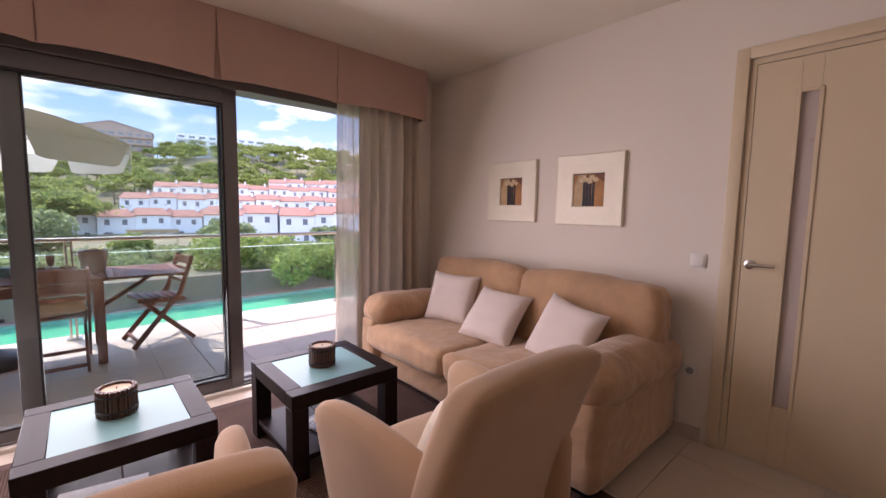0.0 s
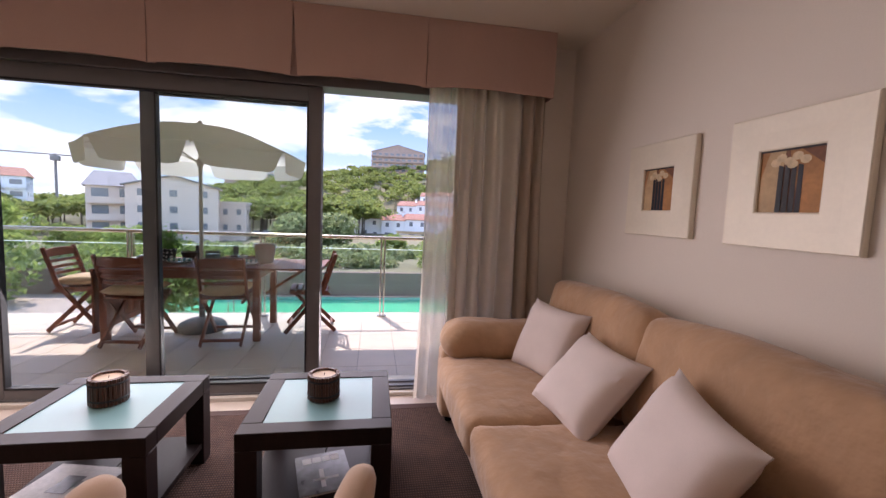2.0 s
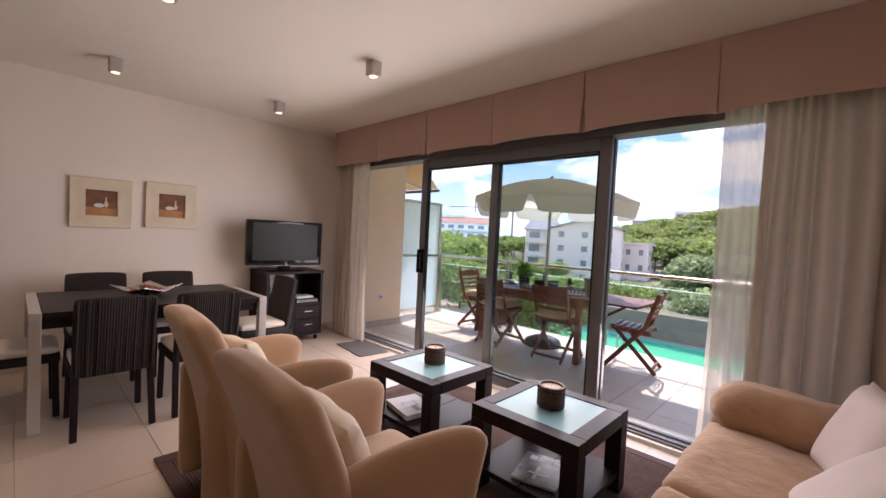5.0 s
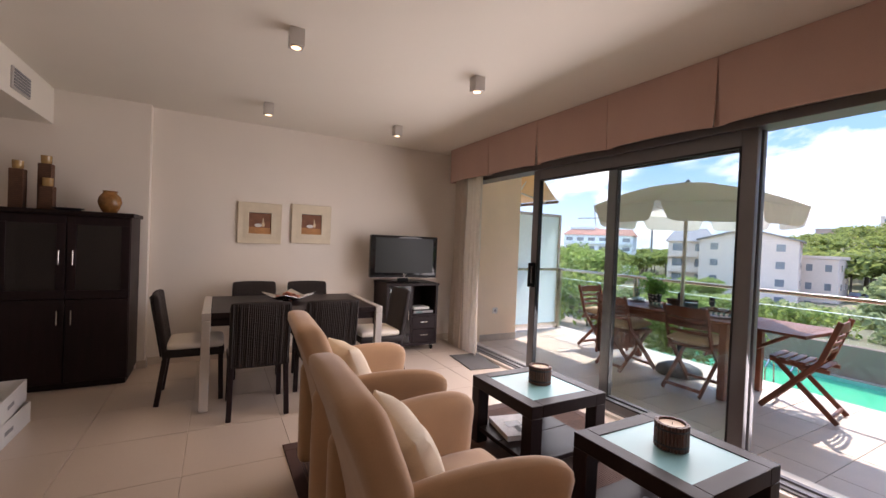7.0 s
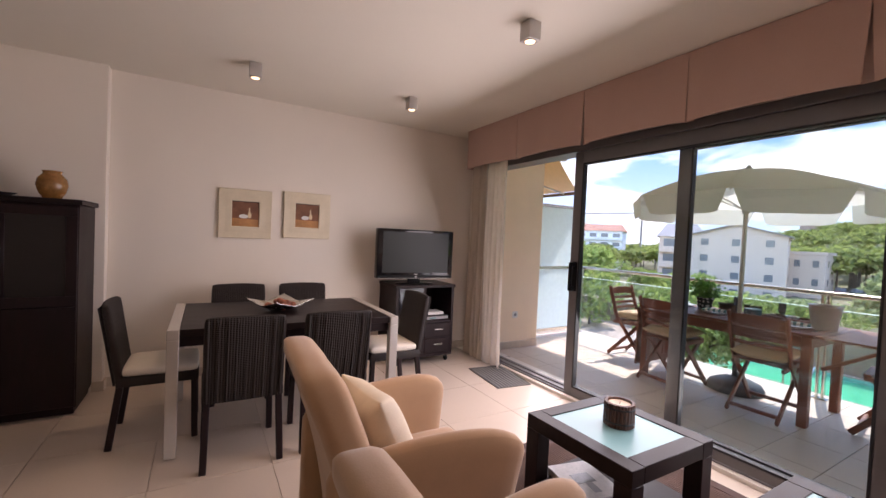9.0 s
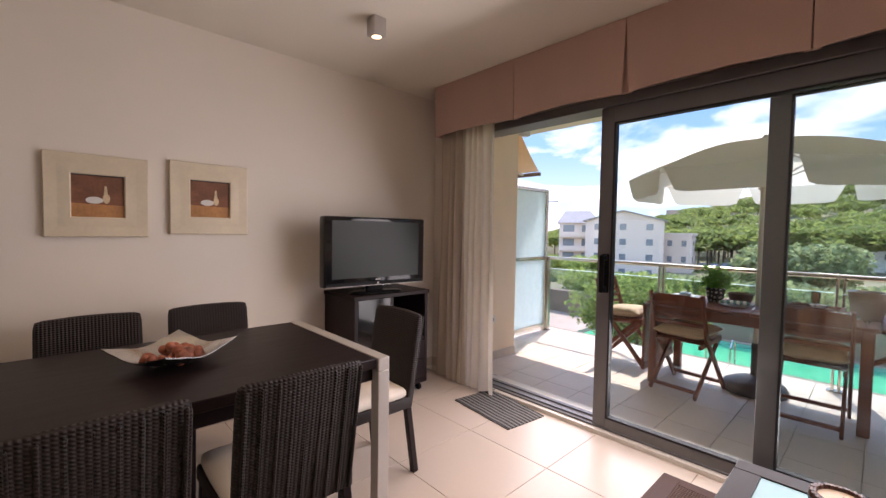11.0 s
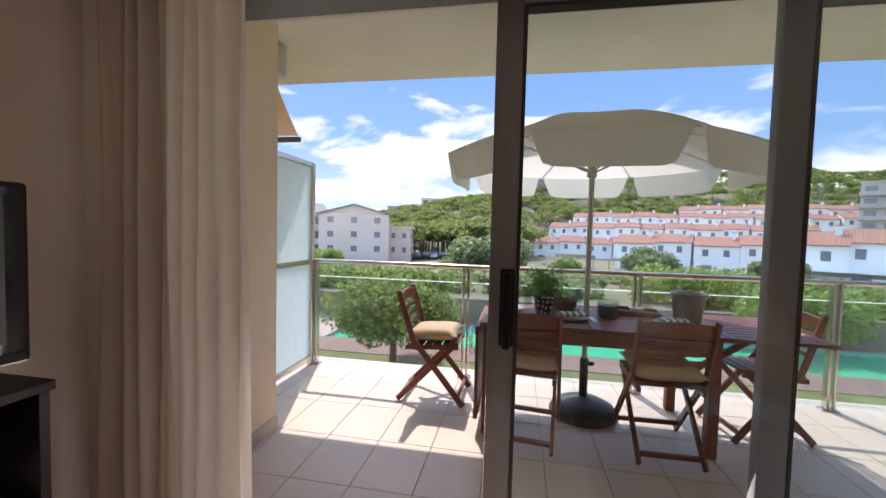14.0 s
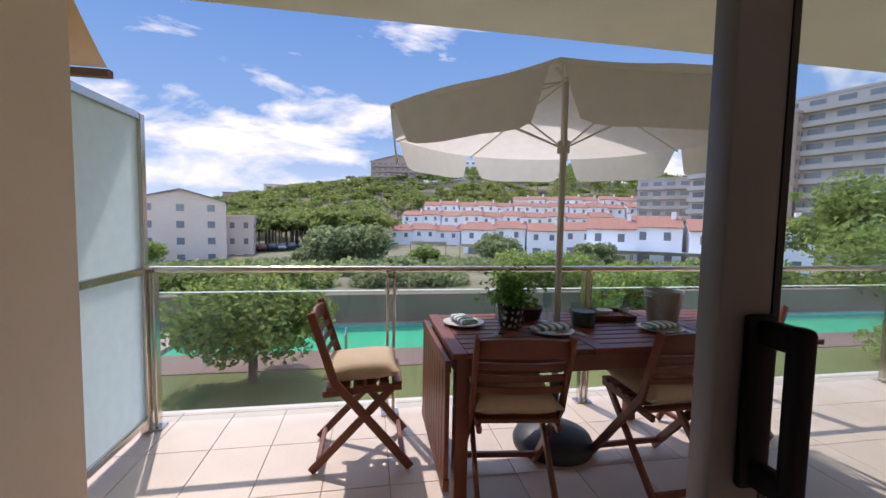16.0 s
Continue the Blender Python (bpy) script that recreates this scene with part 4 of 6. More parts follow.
for sx in (-0.44, 0.42):
    part("apron", box(sx, sx + 0.02, -0.655, 0.655, 0.64, 0.704, 0.002, 1), WENGE, dt)


def dining_chair(x, y, rz, label):
    """Front towards +y."""
    ob = thing("dining_chair", (x, y, 0), label, "chair", rz, "chairs round the dining table")
    bm = soft(0.42, 0.045, 0.50, 0.02, 0.004, 10)
    for v in bm.verts:
        w = min(1, max(0, (v.co.z + 0.25) / 0.5))
        v.co.y += -0.075 * w - 0.02 * (1 - (v.co.x / 0.21) ** 2) * w
        v.co.z += 0.012 * (1 - (v.co.x / 0.21) ** 2) * max(0, w - 0.7)
    back = part("backrest", move(bm, pose(0, -0.195, 0.625)), RATTAN, ob, "dark woven rattan back")
    for k in range(9):
        xx = -0.19 + k * 0.0475
        part("weave_rib", move(bar((xx, -0.215, 0.385), (xx, -0.295, 0.862), 0.012, 0.012, 0.003), pose(0, -0.008, 0)), RATTAN, back)
    part("seat_frame", box(-0.215, 0.215, -0.215, 0.215, 0.375, 0.435, 0.01, 2), RATTAN, ob)
    part("seat_cushion", move(soft(0.41, 0.40, 0.055, 0.025, 0.012, 8), pose(0, 0.01, 0.458)), CUSHION_WHITE, ob, "off-white seat cushion")
    for sx in (-0.19, 0.19):
        part("leg", bar((sx, 0.19, 0.38), (sx * 1.03, 0.20, 0.0), 0.036, 0.036, 0.004), WENGE, ob)
        part("leg", bar((sx, -0.195, 0.38), (sx * 1.05, -0.245, 0.0), 0.036, 0.036, 0.004), WENGE, ob)
    return ob


dining_chair(-1.76, 0.30, 0, "dark rattan dining chair at the table's end")
dining_chair(-1.29, 0.745, 90, "dark rattan dining chair with its back to the room")
dining_chair(-1.29, 1.275, 90, "dark rattan dining chair with its back to the room")
dining_chair(-2.22, 0.80, -90, "dark rattan dining chair against the wall side")
dining_chair(-2.22, 1.34, -90, "dark rattan dining chair against the wall side")
dining_chair(-1.68, 1.875, 180, "dark rattan dining chair beside the television stand")

bowl = thing("fruit_dish", (-1.77, 1.035, 0.766), "square silver dish of dried red fruit", "dish", 30)
bm = bmesh.new()
n = 12
g = [[None] * (n + 1) for _ in range(n + 1)]
for i in range(n + 1):
    for j in range(n + 1):
        u, w = 2 * i / n - 1, 2 * j / n - 1
        rr = min(1.0, math.hypot(u, w) / 1.1)
        g[i][j] = bm.verts.new((u * 0.17, w * 0.17, 0.006 + 0.055 * rr ** 2 + 0.03 * (abs(u * w)) ** 2))
for i in range(n):
    for j in range(n):
        bm.faces.new((g[i][j], g[i + 1][j], g[i + 1][j + 1], g[i][j + 1]))
ext = bmesh.ops.extrude_face_region(bm, geom=bm.faces[:])
bmesh.ops.translate(bm, vec=(0, 0, -0.005), verts=[v for v in ext["geom"] if isinstance(v, bmesh.types.BMVert)])
bmesh.ops.recalc_face_normals(bm, faces=bm.faces[:])
part("dish", bm, CHROME, bowl)
rng = random.Random(5)
for k in range(26):
    a, r = rng.uniform(0, 6.28), 0.10 * math.sqrt(rng.random())
    b = bmesh.new()
    bmesh.ops.create_icosphere(b, subdivisions=2, radius=rng.uniform(0.018, 0.026))
    for v in b.verts:
        v.co *= 1 + 0.15 * noise.noise(v.co * 60 + Vector((k, 0, 0)))
    part("fruit", move(b, pose(r * math.cos(a), r * math.sin(a), 0.032 + 0.022 * (k % 3) * (1 - r / 0.12))), FRUIT, bowl)

# ---- television ----
st = thing("tv_stand", (-2.60, 2.59, 0), "dark wenge television stand with open shelf and drawers", "cabinet")
X0, X1, W, H = -0.19, 0.27, 0.35, 0.855
part("top", box(X0, X1 + 0.01, -W - 0.01, W + 0.01, H - 0.03, H, 0.003, 1), WENGE_TOP, st)
part("bottom", box(X0, X1, -W, W, 0.075, 0.11, 0.002, 1), WENGE, st)
for y in (-W, W - 0.03, -0.03):
    part("side", box(X0, X1 - (0.004 if y == -0.03 else 0), y, y + 0.03, 0.11, H - 0.03, 0.002, 1), WENGE, st)
part("back", box(X0, X0 + 0.012, -W + 0.03, W - 0.03, 0.11, H - 0.03), WENGE, st)
part("shelf", box(X0 + 0.012, X1 - 0.006, 0.0, W - 0.03, 0.44, 0.465, 0.002, 1), WENGE, st)
dv = part("door", box(X1 - 0.02, X1, -W + 0.032, -0.032, 0.112, H - 0.032, 0.002, 1), CAB_GLASS, st, "smoked glass door")
part("handle", rod((X1 + 0.012, -0.06, 0.40), (X1 + 0.012, -0.06, 0.52), 0.005), CHROME, dv)
for k in range(2):
    z0 = 0.114 + k * 0.163
    d = part("drawer", box(X1 - 0.02, X1, 0.002, W - 0.032, z0, z0 + 0.158, 0.002, 1), WENGE, st)
    part("handle", box(X1 + 0.006, X1 + 0.016, 0.11, 0.22, z0 + 0.085, z0 + 0.097, 0.002, 1), CHROME, d, "chrome bar handle")
for x in (X0 + 0.05, X1 - 0.05):
    for y in (-W + 0.05, W - 0.05):
        cst = part("castor", move(lathe([(0.028, -0.012), (0.032, 0), (0.028, 0.012)], 16), pose(x, y, 0.032, 90, 0, 0)), BLACK, st)
        part("fork", box(x - 0.01, x + 0.01, y - 0.016, y + 0.016, 0.055, 0.075), CHROME, cst)
tv = thing("television", (-2.44, 2.495, H), "black flat-screen television on a glossy foot", "television", -5)
part("foot", move(lathe([(0.20, 0), (0.205, 0.008), (0.19, 0.016), (0.03, 0.022)], 32), Matrix.Diagonal((0.55, 1.1, 1, 1))), TV_GLOSS, tv)
part("neck", box(-0.05, -0.01, -0.07, 0.07, 0.015, 0.10, 0.006, 2), BLACK, tv)
part("housing", box(-0.065, 0.03, -0.435, 0.435, 0.06, 0.585, 0.014, 3), TV_GLOSS, tv)
part("trim_line", box(0.0295, 0.0315, -0.425, 0.425, 0.0635, 0.067), SILVER, tv, "thin silver line under the screen")
part("screen", box(0.030, 0.0325, -0.375, 0.375, 0.125, 0.555), SCREEN, tv, "dark glossy screen")
part("speaker_bar", box(0.026, 0.034, -0.42, 0.42, 0.068, 0.095, 0.003, 1), BLACK, tv)
part("badge", box(0.0325, 0.0335, -0.022, 0.022, 0.106, 0.111), SILVER, tv, "small silver maker's badge")
part("button_ring", move(lathe([(0.009, 0), (0.009, 0.002), (0.007, 0.002), (0.007, 0.001)], 20), pose(0.033, 0, 0.082, 0, 90, 0)), SILVER, tv)
pl = thing("media_player", (-2.49, 2.755, 0.465), "thin black media player on the shelf", "media player")
part("case", box(-0.12, 0.13, -0.14, 0.14, 0.004, 0.045, 0.004, 2), BLACK, pl)
part("front", box(0.13, 0.134, -0.135, 0.135, 0.008, 0.040), GREY_PRINT, pl)
part("display", box(0.134, 0.1355, -0.10, -0.02, 0.016, 0.030), TEAL_WAX, pl)
rt = thing("router", (-2.50, 2.755, 0.51), "flat white box on the media player", "router")
part("case", box(-0.09, 0.09, -0.11, 0.11, 0.0, 0.03, 0.006, 2), WHITE_PLASTIC, rt)
part("aerial", rod((-0.07, -0.09, 0.02), (-0.08, -0.09, 0.17), 0.005), WHITE_PLASTIC, rt)

# ---- cabinet and what stands on it ----
cb = thing("display_cabinet", (-2.53, -0.66, 0), "tall dark wenge cabinet with smoked glass upper doors", "cabinet")
part("body", box(-0.168, 0.30, -0.43, 0.43, 0.06, 1.48, 0.003, 1), WENGE, cb)
part("plinth", box(-0.168, 0.26, -0.41, 0.41, 0.0, 0.06), WENGE, cb)
part("top", box(-0.168, 0.335, -0.45, 0.45, 1.48, 1.515, 0.003, 1), WENGE_TOP, cb)
for s in (-1, 1):
    a, b = (0.003, 0.425) if s > 0 else (-0.425, -0.003)
    d = part("lower_door", box(0.301, 0.320, a, b, 0.07, 0.77, 0.003, 1), WENGE, cb)
    hy = 0.045 * s
    part("handle", rod((0.335, hy, 0.56), (0.335, hy, 0.68), 0.006), CHROME, d, "slim chrome handle")
    for r in ((a, b, 0.775, 0.845), (a, b, 1.40, 1.465), (a, a + 0.06, 0.845, 1.40), (b - 0.06, b, 0.845, 1.40)):
        part("door_rail", box(0.301, 0.320, *r, 0.003, 1), WENGE, cb)
    g = part("glass_door", box(0.306, 0.312, a + 0.06, b - 0.06, 0.845, 1.40), CAB_GLASS, cb, "smoked glass panel")
    part("handle", rod((0.335, hy, 1.06), (0.335, hy, 1.18), 0.006), CHROME, g, "slim chrome handle")
va = thing("vase", (-2.42, -0.42, 1.515), "glazed amber-brown pottery vase", "vase")
part("body", lathe([(0.045, 0), (0.05, 0.005), (0.075, 0.05), (0.088, 0.10), (0.08, 0.145), (0.055, 0.175), (0.05, 0.185), (0.056, 0.20), (0.048, 0.20), (0.040, 0.19)], 28), TERRA, va)
for (x, y, h) in ((-2.46, -1.04, 0.33), (-2.52, -0.88, 0.40), (-2.42, -0.84, 0.20)):
    ch = thing("candle_stand", (x, y, 1.515), "square dark woven candle stand with amber glass cup", "candle stand", group="candle stands")
    part("column", box(-0.045, 0.045, -0.045, 0.045, 0.0, h, 0.004, 1), WICKER, ch)
    part("cup", move(lathe([(0.030, 0), (0.036, 0.01), (0.038, 0.07), (0.034, 0.07), (0.030, 0.015)], 20), pose(0, 0, h)), AMBER_GLASS, ch)
dish = thing("flat_dish", (-2.32, -0.68, 1.515), "flat dark dish on the cabinet", "dish")
part("dish", lathe([(0.06, 0), (0.08, 0.006), (0.11, 0.022), (0.104, 0.022), (0.07, 0.009)], 24), ART_BLACK, dish)

# ---- white boxes ----
for k, (z, dx, ln) in enumerate(((0.0, 0.0, 0.80), (0.152, -0.02, 0.76))):
    bx = thing("storage_box", (-1.20 + dx, -0.905, z), "open white card storage box with grey print, on the floor" if k == 0 else "open white card storage box stacked on another", "box", 4 * k, "storage boxes")
    w, d, h = ln / 2, 0.23, 0.145
    part("bottom", box(-w, w, -d, d, 0.0, 0.008), CARD, bx)
    for a, b, c, e in ((-w, w, -d, -d + 0.006), (-w, w, d - 0.006, d), (-w, -w + 0.006, -d + 0.006, d - 0.006), (w - 0.006, w, -d + 0.006, d - 0.006)):
        part("side", box(a, b, c, e, 0.008, h, 0.001, 1), CARD, bx)
    part("print", box(-0.12, 0.0, d, d + 0.001, 0.06, 0.085), GREY_PRINT, bx)

# ---- pictures ----


def picture(at, facing, w, h, fw, frame_mat, label, shapes):
    """A wide flat frame on a wall; local x along the wall, y out of it."""
    ob = thing("picture", at, label, "picture", facing)
    a, b = w / 2, h / 2
    bm = bmesh.new()
    rings = []
    for inset, out in ((0.0, 0.002), (0.0, 0.026), (0.004, 0.030), (fw * 0.5, 0.028), (fw - 0.006, 0.030), (fw, 0.026), (fw, 0.010)):
        rings.append([bm.verts.new((sx * (a - inset), out, sz * (b - inset))) for sx, sz in ((-1, -1), (1, -1), (1, 1), (-1, 1))])
    for r0, r1 in zip(rings, rings[1:]):
        for i in range(4):
            bm.faces.new((r0[i], r0[(i + 1) % 4], r1[(i + 1) % 4], r1[i]))
    bmesh.ops.recalc_face_normals(bm, faces=bm.faces[:])
    part("frame", bm, frame_mat, ob, smooth=False)
    ia, ib = a - fw, b - fw
    part("canvas", box(-ia, ia, 0.006, 0.016, -ib, ib), ART_BROWN, ob, "painted canvas")
    part("lip", box(-ia, ia, 0.016, 0.022, ib - 0.006, ib), ART_BLACK, ob)
    for n, (pts, m) in enumerate(shapes):
        bm = bmesh.new()
        vs = [bm.verts.new((x * ia, 0.0165 + 0.0004 * n, z * ib)) for x, z in pts]
        f = bm.faces.new(vs)
        bm.normal_update()
        if f.normal.y < 0:
            f.normal_flip()
        part("painted_shape", bm, m, ob, smooth=False)
    return ob


def disc(x, z, r, n=9, sq=1.0):
    return [(x + r * math.cos(2 * math.pi * i / n), z + r * sq * math.sin(2 * math.pi * i / n)) for i in range(n)]


tulips = [([(-1, -1), (-1, 0.4), (-0.2, 1), (0.1, 1), (-0.35, -1)], ART_ORANGE), ([(0.35, -1), (0.2, 1), (0.75, 1), (1, 0.2), (1, -1)], ART_SAND), ([(0.7, 1), (1, 1), (1, 0.0)], ART_ORANGE)]
tulips += [([(x - 0.08, -1), (x - 0.07, 0.45), (x + 0.08, 0.5), (x + 0.09, -1)], ART_BLACK) for x in (-0.3, -0.1, 0.1, 0.3)]
tulips += [(disc(x, z, 0.17, 9, 0.8), ART_CREAM) for x, z in ((-0.42, 0.62), (-0.18, 0.75), (0.06, 0.6), (0.3, 0.72), (0.48, 0.58), (-0.05, 0.5))]
still = [([(-1, -1), (-1, -0.42), (1, -0.36), (1, -1)], ART_ORANGE), ([(-1, 0.3), (-0.5, 1), (0.3, 1), (0.1, 0.1)], ART_BROWN), (disc(0.15, -0.2, 0.34, 12, 0.5), CERAMIC), (disc(-0.3, -0.1, 0.14, 10, 1.8), ART_CREAM), ([(-0.35, 0.1), (-0.32, 0.5), (-0.24, 0.5), (-0.2, 0.1)], ART_CREAM)]
picture((XR, 2.345, 1.524), 90, 0.495, 0.49, 0.135, FRAME_SILVER, "square champagne frame with painted tulips in dark stems", tulips)
picture((XR, 1.652, 1.522), 90, 0.505, 0.50, 0.135, FRAME_SILVER, "square champagne frame with pale flowers on brown", tulips)
picture((XL, 0.855, 1.508), -90, 0.455, 0.46, 0.112, FRAME_CREAM, "square cream frame with a small dark still life", still)
picture((XL, 1.420, 1.527), -90, 0.455, 0.46, 0.112, FRAME_CREAM, "square cream frame with a white bowl still life", still)

# ---- terrace railing, screen, awning ----
RY, RZ = 5.61, 1.005
rail = thing("railing", (0, RY, 0), "stainless steel railing with glass panels", "railing", kind="structure")
part("handrail", rod((-2.88, 0, RZ), (7.5, 0, RZ), 0.022, n=16), STEEL, rail)
posts = [-2.88, -1.41, 0.03, 1.47, 2.91, 4.35, 5.79, 7.23]
for x in posts:
    p = part("post", box(x - 0.032, x - 0.012, -0.03, 0.03, 0.012, RZ - 0.01, 0.003, 1), STEEL, rail)
    part("post", box(x + 0.012, x + 0.032, -0.03, 0.03, 0.012, RZ - 0.01, 0.003, 1), STEEL, rail)
    part("foot_plate", box(x - 0.06, x + 0.06, -0.045, 0.045, 0.0, 0.012, 0.003, 1), STEEL, rail)
for a, b in zip(posts, posts[1:]):
    g = part("glass_panel", box(a + 0.045, b - 0.045, -0.005, 0.005, 0.035, 0.86), CLEAR, rail, "clear glass panel", smooth=False)
    g.visible_shadow = False
    e = part("panel_edge", box(a + 0.045, b - 0.045, -0.006, 0.006, 0.86, 0.865), FROST, g, "pale polished glass edge")
    e.visible_shadow = False
sc = thing("privacy_screen", (-2.90, 4.90, 0), "frosted glass privacy screen in a steel frame", "screen", kind="structure")
for y in (-0.68, 0.66):
    part("post", box(-0.025, 0.025, y - 0.025, y + 0.025, 0.0, 1.93, 0.004, 1), STEEL, sc)
for z in (0.06, 0.98, 1.89):
    part("rail", box(-0.022, 0.022, -0.655, 0.635, z, z + 0.045, 0.004, 1), STEEL, sc)
for z0, z1 in ((0.105, 0.98), (1.025, 1.89)):
    part("pane", box(-0.004, 0.004, -0.655, 0.635, z0, z1), FROST, sc, "frosted glass pane")
aw = thing("awning", (-3.12, 5.24, 2.66), "orange fabric awning over the next terrace", "awning")
bm = bmesh.new()
n = 10
grid = [[bm.verts.new((-3.4 * i / 4, 0.45 * j / n, 0.02 - 0.46 * (j / n) - 0.02 * math.sin(math.pi * j / n))) for j in range(n + 1)] for i in range(5)]
for i in range(4):
    for j in range(n):
        bm.faces.new((grid[i][j], grid[i + 1][j], grid[i + 1][j + 1], grid[i][j + 1]))
part("cloth", bm, AWNING, aw, angle=180)
part("front_bar", box(-3.42, 0.02, 0.43, 0.48, -0.50, -0.45, 0.01, 2), GARDEN_WALL, aw)
part("roller", rod((-3.42, 0.02, 0.06), (0.02, 0.02, 0.06), 0.045), WHITE_PLASTIC, aw)
part("bracket", box(0.0, 0.09, -0.06, 0.10, -0.02, 0.255, 0.012, 2), SILVER, aw)
for x in (-0.25, -2.6):
    part("arm", rod((x, 0.05, 0.0), (x - 0.55, 0.24, -0.26), 0.016), WHITE_PLASTIC, aw)
    part("arm", rod((x - 0.55, 0.24, -0.26), (x, 0.43, -0.47), 0.016), WHITE_PLASTIC, aw)

# ---- terrace table, chairs and umbrella ----
TX0, TX1, TY0, TY1, TZ = -1.185, 0.27, 4.59, 5.37, 0.745
tb = thing("garden_table", (0, 0, 0), "red teak slatted garden table, one leaf raised, one hanging", "garden table")
for x in (TX0 + 0.02, TX1 - 0.085):
    for y in (TY0 + 0.02, TY1 - 0.085):
        part("leg", box(x, x + 0.065, y, y + 0.065, 0, TZ - 0.03, 0.005, 1), TEAK, tb)
for y in (TY0 + 0.02, TY1 - 0.045):
    part("apron", box(TX0 + 0.085, TX1 - 0.085, y, y + 0.025, TZ - 0.115, TZ - 0.03, 0.003, 1), TEAK, tb)
for x in (TX0 + 0.025, TX1 - 0.05):
    part("apron", box(x, x + 0.025, TY0 + 0.085, TY1 - 0.085, TZ - 0.115, TZ - 0.03, 0.003, 1), TEAK, tb)


def slatted(x0, x1, y0, y1, z, parent, hang=False):
    """Border boards with slats along x between them."""
    bw = 0.07
    for a, b in ((x0, x0 + bw), ((x0 + x1) / 2 - 0.035, (x0 + x1) / 2 + 0.035), (x1 - bw, x1)):
        part("border", box(a, b, y0, y1, z - 0.028, z, 0.004, 1), TEAK, parent)
    for a, b in ((x0 + bw, (x0 + x1) / 2 - 0.035), ((x0 + x1) / 2 + 0.035, x1 - bw)):
        n = 10
        s = (y1 - y0) / n
        for k in range(n):
            part("slat", box(a + 0.001, b - 0.001, y0 + k * s + 0.005, y0 + (k + 1) * s - 0.005, z - 0.024, z - 0.002, 0.003, 1), TEAK, parent)


slatted(TX0, TX1, TY0, TY1, TZ, tb)
bw = 0.06
for a, b in ((TX1 + 0.004, TX1 + bw), (0.84 - bw, 0.84)):
    part("leaf_border", box(a, b, TY0, TY1, TZ - 0.028, TZ, 0.004, 1), TEAK, tb)
for k in range(10):
    s = (TY1 - TY0) / 10
    part("leaf_slat", box(TX1 + bw + 0.001, 0.84 - bw - 0.001, TY0 + k * s + 0.005, TY0 + (k + 1) * s - 0.005, TZ - 0.024, TZ - 0.002, 0.003, 1), TEAK, tb)
part("leaf_support", bar((TX1 - 0.05, 4.97, 0.42), (0.66, 4.97, TZ - 0.03), 0.05, 0.03, 0.003, (0, 1, 0)), TEAK, tb)
for z0, z1 in ((TZ - 0.09, TZ - 0.032), (0.10, 0.16)):
    part("leaf_border", box(TX0 - 0.034, TX0 - 0.006, TY0, TY1, z0, z1, 0.004, 1), TEAK, tb)
for k in range(10):
    s = (TY1 - TY0) / 10
    part("leaf_slat", box(TX0 - 0.031, TX0 - 0.009, TY0 + k * s + 0.005, TY0 + (k + 1) * s - 0.005, 0.161, TZ - 0.091, 0.003, 1), TEAK, tb)


def folding_chair(x, y, rz, label, cushion=True):
    """Teak folding chair, front towards +y."""
    ob = thing("folding_chair", (x, y, 0), label, "garden chair", rz, "folding chairs round the garden table")
    for s in (-1, 1):
        px = s * 0.205
        part("back_leg", bar((px, 0.27, 0.012), (px, -0.13, 0.50), 0.022, 0.045, 0.005), TEAK, ob)
        part("back_post", bar((px, -0.125, 0.485), (px, -0.245, 0.86), 0.022, 0.042, 0.005), TEAK, ob)
        part("front_leg", bar((s * 0.178, -0.25, 0.012), (s * 0.178, 0.17, 0.445), 0.022, 0.042, 0.005), TEAK, ob)
        part("seat_rail", bar((s * 0.178, -0.19, 0.425), (s * 0.178, 0.22, 0.450), 0.022, 0.035, 0.004), TEAK, ob)
    part("stretcher", box(-0.194, 0.194, 0.215, 0.240, 0.055, 0.085, 0.004, 1), TEAK, ob)
    part("stretcher", box(-0.167, 0.167, -0.225, -0.200, 0.045, 0.075, 0.004, 1), TEAK, ob)
    for k in range(6):
        yy = -0.17 + k * 0.068
        part("seat_slat", box(-0.190, 0.190, yy, yy + 0.052, 0.445 + 0.061 * (yy + 0.17), 0.461 + 0.061 * (yy + 0.17), 0.004, 1), TEAK, ob)
    for k, (z, h) in enumerate(((0.60, 0.03), (0.66, 0.03), (0.72, 0.03), (0.80, 0.075))):
        yy = -0.125 - 0.12 * (z - 0.485) / 0.375
        b = box(-0.194, 0.194, yy - 0.008, yy + 0.008, z - h / 2, z + h / 2, 0.003, 1)
        bmesh.ops.subdivide_edges(b, edges=[e for e in b.edges if abs(e.verts[0].co.x - e.verts[1].co.x) > 0.2], cuts=7)
        for v in b.verts:
            q = 1 - (v.co.x / 0.194) ** 2
            v.co.y -= 0.022 * q
            if k == 3:
                v.co.z += 0.012 * q * (1 if v.co.z > z else 0)
        part("back_slat", b, TEAK, ob)
    return ob


def seat_cushion(x, y, rz, label, seed):
    ob = thing("seat_cushion", (x, y, 0), label, "cushion", rz, "garden seat cushions")
    part("cover", move(throw_pillow(0.40, 0.10, seed), pose(0, 0.01, 0.525, 3, 0, 0)), KHAKI, ob)
    return ob


